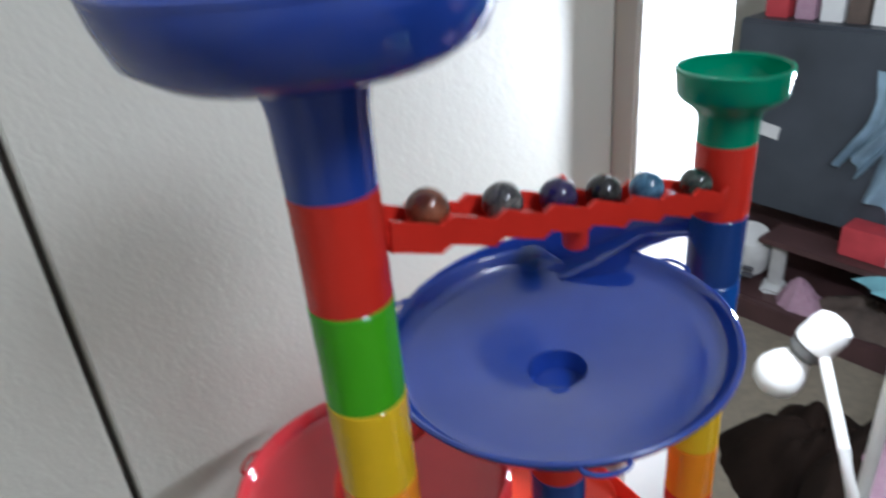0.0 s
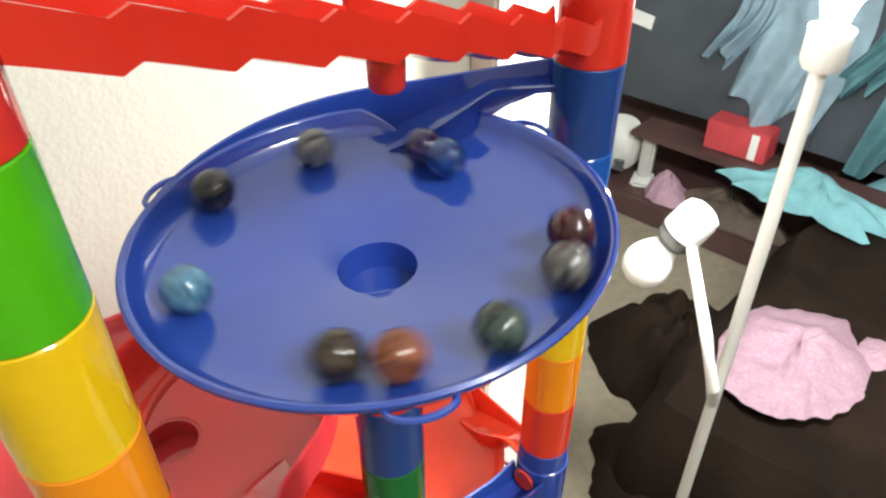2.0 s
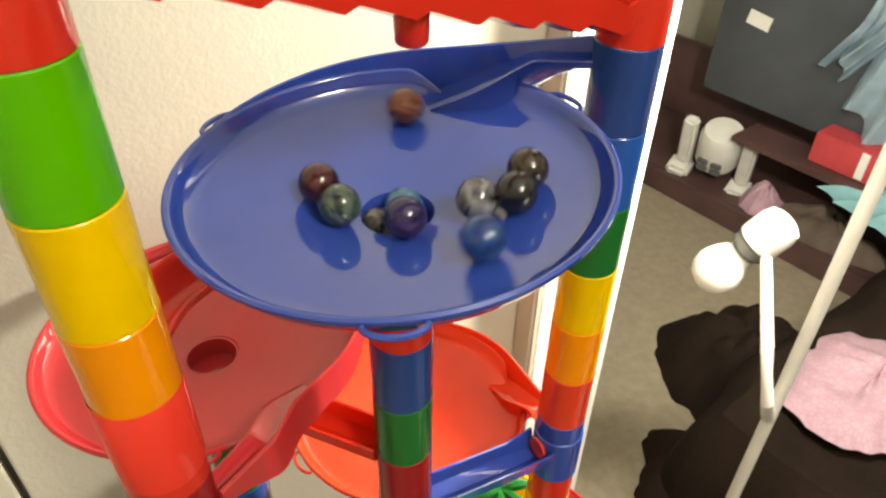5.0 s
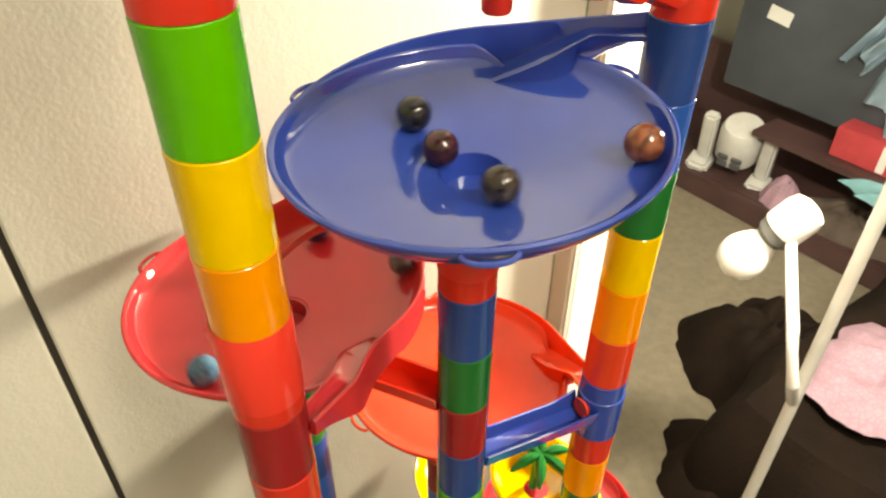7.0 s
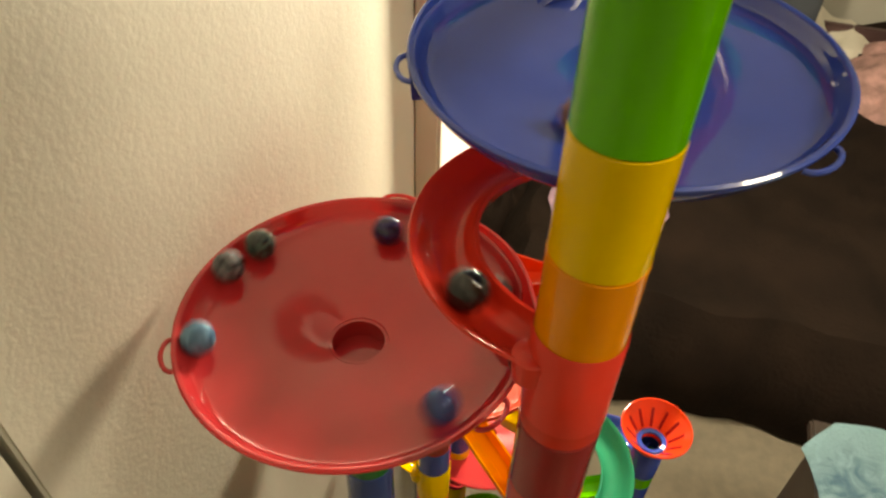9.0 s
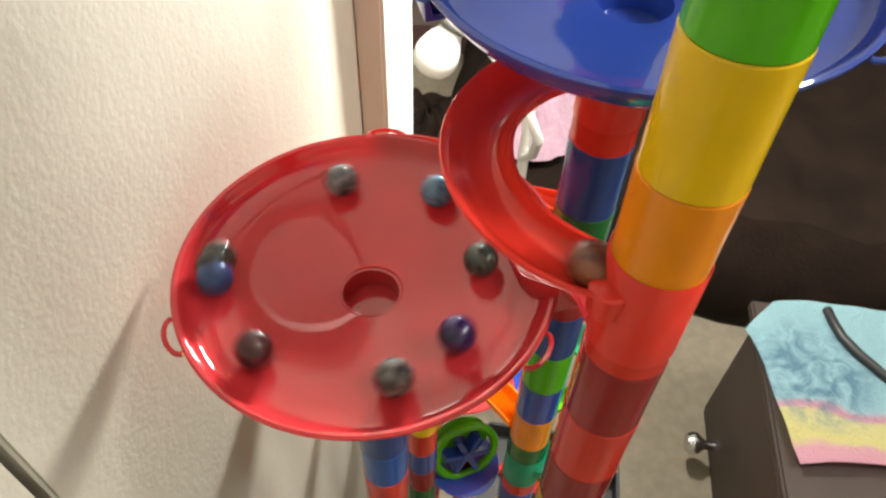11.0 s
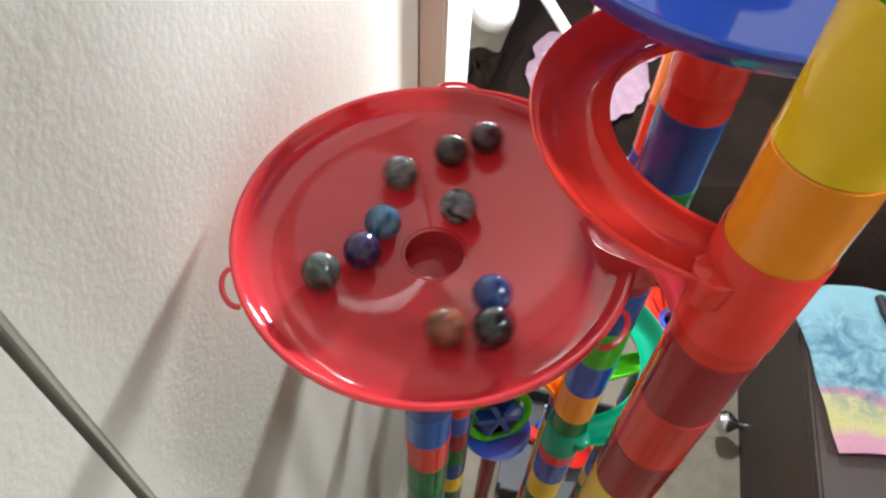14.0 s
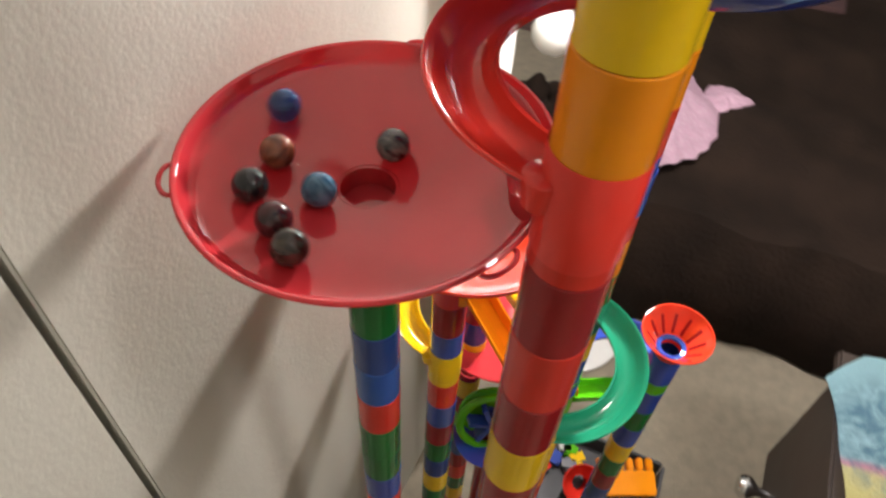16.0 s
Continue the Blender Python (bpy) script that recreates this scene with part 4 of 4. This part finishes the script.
# seconds, degrees round the dish, millimetres from its centre
BLUE_ROLL = {
    "TB": [(0.1, -161, 66.1), (0.5, -17, 66.7), (0.7, 36, 62.7), (1, 166, 49.6), (1.2, 217, 66.7), (1.5, 319, 46.2), (2, 463, 51.9), (2.3, 572, 60.2), (2.5, 639, 43.7), (2.8, 739, 70.3), (3, 792, 57.0), (3.3, 893, 59.2), (3.5, 942, 52.0), (3.8, 1071, 48.8), (4, 1126, 67.9), (6.5, 1916, 19.4)],
    "M": [(0.4, -151, 66.5), (0.6, -86, 62.4), (0.8, -11, 70.5), (1, 59, 63.3), (1.2, 143, 59.8), (1.5, 231, 63.2), (2, 394, 66.2), (2.5, 559, 64.5), (2.8, 646, 46.4), (3, 719, 61.2), (3.3, 798, 61.8), (3.5, 855, 59.9), (4, 970, 30.1), (6.5, 1804, 28.6), (7, 2007, 14.1)],
    "G3": [(0.6, -159, 65.3), (0.8, -87, 66.0), (1, -6, 69.3), (1.5, 168, 61.6), (2, 350, 65.9), (2.5, 522, 58.4), (2.8, 600, 48.9), (3, 693, 47.2), (3.3, 794, 49.3), (3.5, 861, 45.9), (3.8, 946, 53.7), (4, 1003, 38.5)],
    "LB": [(0.8, -166, 64.3), (0.9, -133, 67.2), (1, -97, 65.1), (1.3, 22, 66.7), (1.5, 98, 59.0), (2, 251, 62.0), (2.2, 330, 47.4), (2.5, 422, 62.6), (2.8, 506, 57.8), (3, 560, 52.6), (3.3, 685, 33.2), (3.5, 747, 62.7), (3.8, 805, 46.0), (4, 881, 46.9)],
    "K": [(1, -176, 63.2), (1.2, -106, 69.0), (1.4, -21, 65.5), (1.5, 14, 70.5), (2, 200, 64.9), (2.3, 279, 45.9), (2.5, 365, 68.0), (3, 515, 57.7), (3.3, 596, 51.0), (3.5, 681, 41.0), (3.8, 764, 65.8), (4, 823, 49.3), (6.5, 1562, 38.9), (7, 1624, 37.0), (7.5, 1884, 30.4), (8, 1994, 24.1)],
    "P": [(1.2, -171, 63.9), (1.4, -105, 69.5), (1.5, -58, 60.1), (2, 115, 55.0), (2.3, 195, 64.2), (2.5, 256, 46.0), (2.8, 369, 57.8), (3, 408, 60.4), (3.3, 477, 51.2), (3.5, 530, 51.7), (3.8, 603, 27.1), (4, 728, 37.7)],
    "G1": [(1.4, -174, 63.7), (1.5, -146, 66.8), (1.8, -44, 56.8), (2, 18, 67.4), (2.5, 175, 62.0), (2.8, 254, 52.3), (3, 340, 57.6), (3.3, 416, 60.0), (3.5, 474, 59.4), (4, 626, 13.6)],
    "OR": [(1.6, -171, 64.0), (1.8, -112, 65.9), (2, -36, 62.0), (2.2, 27, 65.3), (2.5, 130, 54.0), (2.8, 217, 63.3), (3, 279, 45.6), (3.3, 382, 70.5), (3.5, 438, 61.0), (3.8, 531, 63.2), (4, 579, 55.7), (6.5, 1282, 49.9), (6.8, 1468, 33.9), (7, 1479, 68.1), (7.3, 1530, 37.1), (7.5, 1607, 40.1), (7.8, 1639, 40.5), (8, 1750, 20.1), (8.3, 1842, 43.2), (8.5, 1871, 37.6), (9.2, 2130, 36.0), (10, 2461, 9.6)],
    "K2": [(1.6, 169, 61.6), (1.8, 235, 67.8), (2, 308, 59.4), (2.3, 414, 64.5), (2.5, 472, 55.8), (2.8, 563, 65.9), (3, 622, 52.4), (3.3, 729, 62.8), (3.5, 771, 64.5), (3.8, 848, 49.6), (4, 901, 56.3), (6.5, 1488, 39.0), (7, 1783, 30.7), (7.5, 1962, 18.0)],
    "G": [(2, 159, 60.4), (2.3, 253, 66.0), (2.5, 338, 67.3), (2.8, 434, 61.9), (3, 500, 56.8), (3.3, 580, 55.4), (3.5, 649, 41.8), (3.8, 747, 68.7), (4, 785, 54.8)],
}
RED_ROLL = {
    "LB": [(6.5, 153, 33.5), (7, 301, 65.5), (7.8, 550, 68.9), (8, 617, 65.5), (8.7, 843, 62.0), (9, 931, 69.8), (9.5, 1074, 54.0), (10, 1232, 57.3), (12.5, 1917, 50.2), (13, 2032, 60.0), (13.5, 2219, 29.0), (14, 2331, 23.6), (14.5, 2557, 18.3), (15, 2713, 38.7), (15.2, 2793, 30.5), (15.5, 2896, 17.7), (15.8, 3028, 33.5), (16, 3116, 23.0)],
    "G1": [(7, 68, 70.2), (7.5, 267, 67.2), (8, 432, 66.5), (8.3, 526, 70.0), (8.5, 586, 70.0), (8.8, 678, 60.0), (9, 749, 67.5), (9.5, 944, 64.8), (10, 1095, 69.1), (12.5, 1790, 35.2), (13, 1968, 37.4), (13.5, 2094, 30.7), (14, 2287, 37.3), (14.3, 2393, 31.5), (14.5, 2448, 40.7), (14.7, 2487, 33.0), (15, 2644, 32.3), (15.2, 2684, 41.1), (15.5, 2767, 28.1), (15.8, 2899, 32.2), (16, 2961, 20.4)],
    "P": [(7, 130, 57.0), (7.5, 322, 65.3), (8, 456, 67.3), (8.3, 580, 69.0), (9, 817, 59.3), (9.5, 974, 66.1), (10, 1080, 58.0), (12.5, 1898, 39.8), (13, 2052, 55.0), (13.5, 2171, 24.9), (14, 2367, 30.2), (14.5, 2510, 23.5), (15, 2684, 38.1), (15.2, 2760, 26.0)],
    "G3": [(7.4, 78, 60.4), (8, 329, 70.5), (9, 517, 69.2), (9.5, 672, 63.8), (10, 816, 57.6), (12.5, 1513, 36.0), (13, 1684, 39.1), (13.5, 1890, 32.8), (14, 2018, 48.8), (14.3, 2079, 50.5), (14.5, 2110, 28.0)],
    "G": [(7.5, 58, 70.5), (8, 237, 68.7), (9, 534, 70.3), (9.5, 699, 64.2), (10, 850, 62.0), (12.5, 1714, 45.9), (13, 1895, 49.5), (13.5, 2054, 52.6), (14, 2234, 20.6), (14.3, 2329, 24.4), (14.5, 2427, 31.4)],
    "TB": [(8.3, 52, 70.0), (8.5, 128, 70.5), (8.7, 207, 70.5), (8.8, 244, 67.0), (9, 327, 63.7), (9.5, 519, 60.3), (10, 652, 66.4), (12.5, 1310, 61.1), (13, 1491, 41.2), (13.5, 1617, 51.1), (14, 1761, 37.0), (14.5, 1914, 59.8), (15, 2037, 64.2), (15.2, 2079, 58.8), (15.5, 2144, 43.7), (15.8, 2272, 51.2), (16, 2322, 53.8)],
    "M": [(8.8, 44, 69.7), (9.5, 133, 65.8), (10, 264, 65.1), (12.5, 1089, 49.3), (13, 1260, 65.7), (13.5, 1372, 56.6), (14, 1519, 56.3), (14.5, 1644, 53.7), (15, 1792, 41.9), (15.5, 1932, 47.2), (15.8, 2002, 52.0), (16, 2049, 49.0)],
    "K2": [(9.5, 18, 69.6), (10, 201, 70.5), (12.5, 1063, 55.5), (13, 1237, 64.5), (13.5, 1353, 49.0), (14, 1534, 46.1), (14.5, 1648, 70.2), (15, 1770, 39.9), (15.5, 1955, 42.7), (15.8, 2021, 53.6), (16, 2067, 57.1)],
    "K": [(10.2, -30, 67.8), (12.5, 605, 60.6), (13, 758, 39.5), (13.5, 917, 44.9), (14, 1029, 51.1), (14.5, 1192, 42.4), (15, 1350, 38.7), (15.2, 1404, 38.1), (15.5, 1532, 37.7), (15.8, 1601, 51.6), (16, 1662, 49.8)],
    "OR": [(12.5, 153, 68.7), (12.8, 282, 64.5), (13.2, 428, 58.6), (13.5, 523, 70.0), (13.8, 609, 65.9), (14, 649, 45.5), (14.5, 858, 39.4), (15, 973, 53.8), (15.2, 1018, 43.0), (15.5, 1121, 29.3), (15.8, 1212, 50.8), (16, 1273, 40.4)],
}
# arrival at the lower end of the toothed chute, drop through the blue dish, drop through the red dish
ARRIVE = {"TB": -0.25, "M": 0.02, "G3": 0.10, "LB": 0.27, "K": 0.40, "P": 0.52, "G1": 0.65, "OR": 0.80, "K2": 0.95, "G": 1.15}
DROP = {"LB": 5.13, "G1": 5.68, "P": 5.48, "G3": 6.03, "G": 6.18, "TB": 6.60, "M": 7.15, "K2": 7.56, "K": 8.20, "OR": 10.10}
DROP2 = {"P": 15.35, "G3": 14.75, "G": 14.85}


def dish_place(centre, deg, mm):
    r = max(0.002, mm / 1000)
    hole = max(0.0, (0.0135 - r) / 0.0135)
    z = -HOLE_Z + 0.0127 * min(1, max(0, (r - 0.0142) / 0.0569)) + MARBLE_R - 0.035 * hole + max(0, (r - 0.0695)) * 1.2
    return centre @ Vector((r * math.cos(radians(deg)), r * math.sin(radians(deg)), z))


def ramp_place(centre, phi, f):
    """Along the side ramp of a dish, f from 0 at its tower to 1 on the dish."""
    L, rt = 0.1095, ramp_r - 0.002
    beta = math.acos(rt / L)
    a = Vector((L * math.cos(radians(phi)), L * math.sin(radians(phi)), 0))
    g = radians(phi) + beta
    b = Vector((rt * math.cos(g), rt * math.sin(g), 0))
    p = a.lerp(b, f)
    p.z = max(ramp_floor(f), -0.0048) + MARBLE_R + 0.0006 * f
    return centre @ p


def between(keys, t):
    """Degrees and millimetres at t."""
    if t <= keys[0][0]:
        return keys[0][1] + 300 * (t - keys[0][0]), keys[0][2]
    for a, b in zip(keys, keys[1:]):
        if t <= b[0]:
            f = (t - a[0]) / (b[0] - a[0])
            return a[1] + (b[1] - a[1]) * f, a[2] + (b[2] - a[2]) * f
    a = keys[-1]
    return a[1] + 330 * (t - a[0]), a[2]


def on_dish(centre, phi, keys, start, t, drop):
    """On the dish from the ramp's start until the drop."""
    enter = phi + 49
    first = keys[0]
    # time at which the marble passes the ramp's end
    rel = (first[1] - enter) % 360
    t_end = max(start + 0.05, first[0] - rel / 330) if rel < 300 else first[0]
    if t < t_end:
        return ramp_place(centre, phi, max(0.0, min(1.0, (t - start) / (t_end - start))))
    if t < first[0]:
        f = (t - t_end) / max(1e-3, first[0] - t_end)
        return dish_place(centre, enter + rel * f, 70.5 + (first[2] - 70.5) * f)
    deg, mm = between(keys, t)
    if drop is not None:
        last = keys[-1]
        if t > last[0]:
            mm = last[2] + (4.0 - last[2]) * min(1, (t - last[0]) / max(0.05, drop - last[0]))
            deg = last[1] + 330 * (t - last[0])
    return dish_place(centre, deg, mm)


def marble_at(key, t):
    te, th, t2 = ARRIVE[key], DROP[key], DROP2.get(key)
    if t < te:
        f = 1 - (te - t) / 0.95
        a, b = Vector((*A, CHUTE_Z[0])), Vector((*B, CHUTE_Z[1]))
        if f < 0.05:
            return Vector((A[0], A[1], 0.100 + min(0.09, 0.09 * (0.05 - f))))
        p = a.lerp(b, f)
        return p + Vector((0, 0, MARBLE_R + 0.0065))
    if t < te + 0.18:
        return Vector((B[0], B[1], 0.0415 - 0.0148 * (t - te) / 0.18))
    if t < th:
        return on_dish(BLUE_C, PHI_B, BLUE_ROLL[key], te + 0.18, t, th)
    if t < th + 0.30:
        f = (t - th) / 0.30
        return Vector((C[0], C[1], -0.035 - 0.0125 * f))
    if t < th + 0.97:
        f = (t - th - 0.30) / 0.67
        c = (Vector((*C, 0)) + Vector((*A, 0))) / 2
        u = Vector((*C, 0)) - c
        v = Vector((-u.y, u.x, 0))
        g = math.pi * f
        return c + u * math.cos(g) + v * math.sin(g) + Vector((0, 0, -0.0490 - 0.0055 * f + MARBLE_R))
    if t < th + 1.10:
        f = (t - th - 0.97) / 0.13
        return Vector((A[0], A[1], -0.0506 - 0.045 * f))
    if t2 is None or t < t2:
        return on_dish(RED_C, PHI_R, RED_ROLL[key], th + 1.10, t, t2)
    return Vector((D[0], D[1], -0.150 - min(0.35, 0.9 * (t - t2))))


def motions():
    for key, ob in MARBLES.items():
        rows = []
        turn = Matrix.Identity(3)
        last = None
        for i in range(161):
            t = i / 10
            p = marble_at(key, t)
            if last is not None:
                d = p - last
                d.z = 0
                if d.length > 1e-5:
                    ax = Vector((0, 0, 1)).cross(d).normalized()
                    turn = Matrix.Rotation(min(1.4, d.length / MARBLE_R), 3, ax) @ turn
            last = p
            rows.append((t, Matrix.Translation(p) @ turn.to_4x4()))
        walk(ob, rows)


motions()
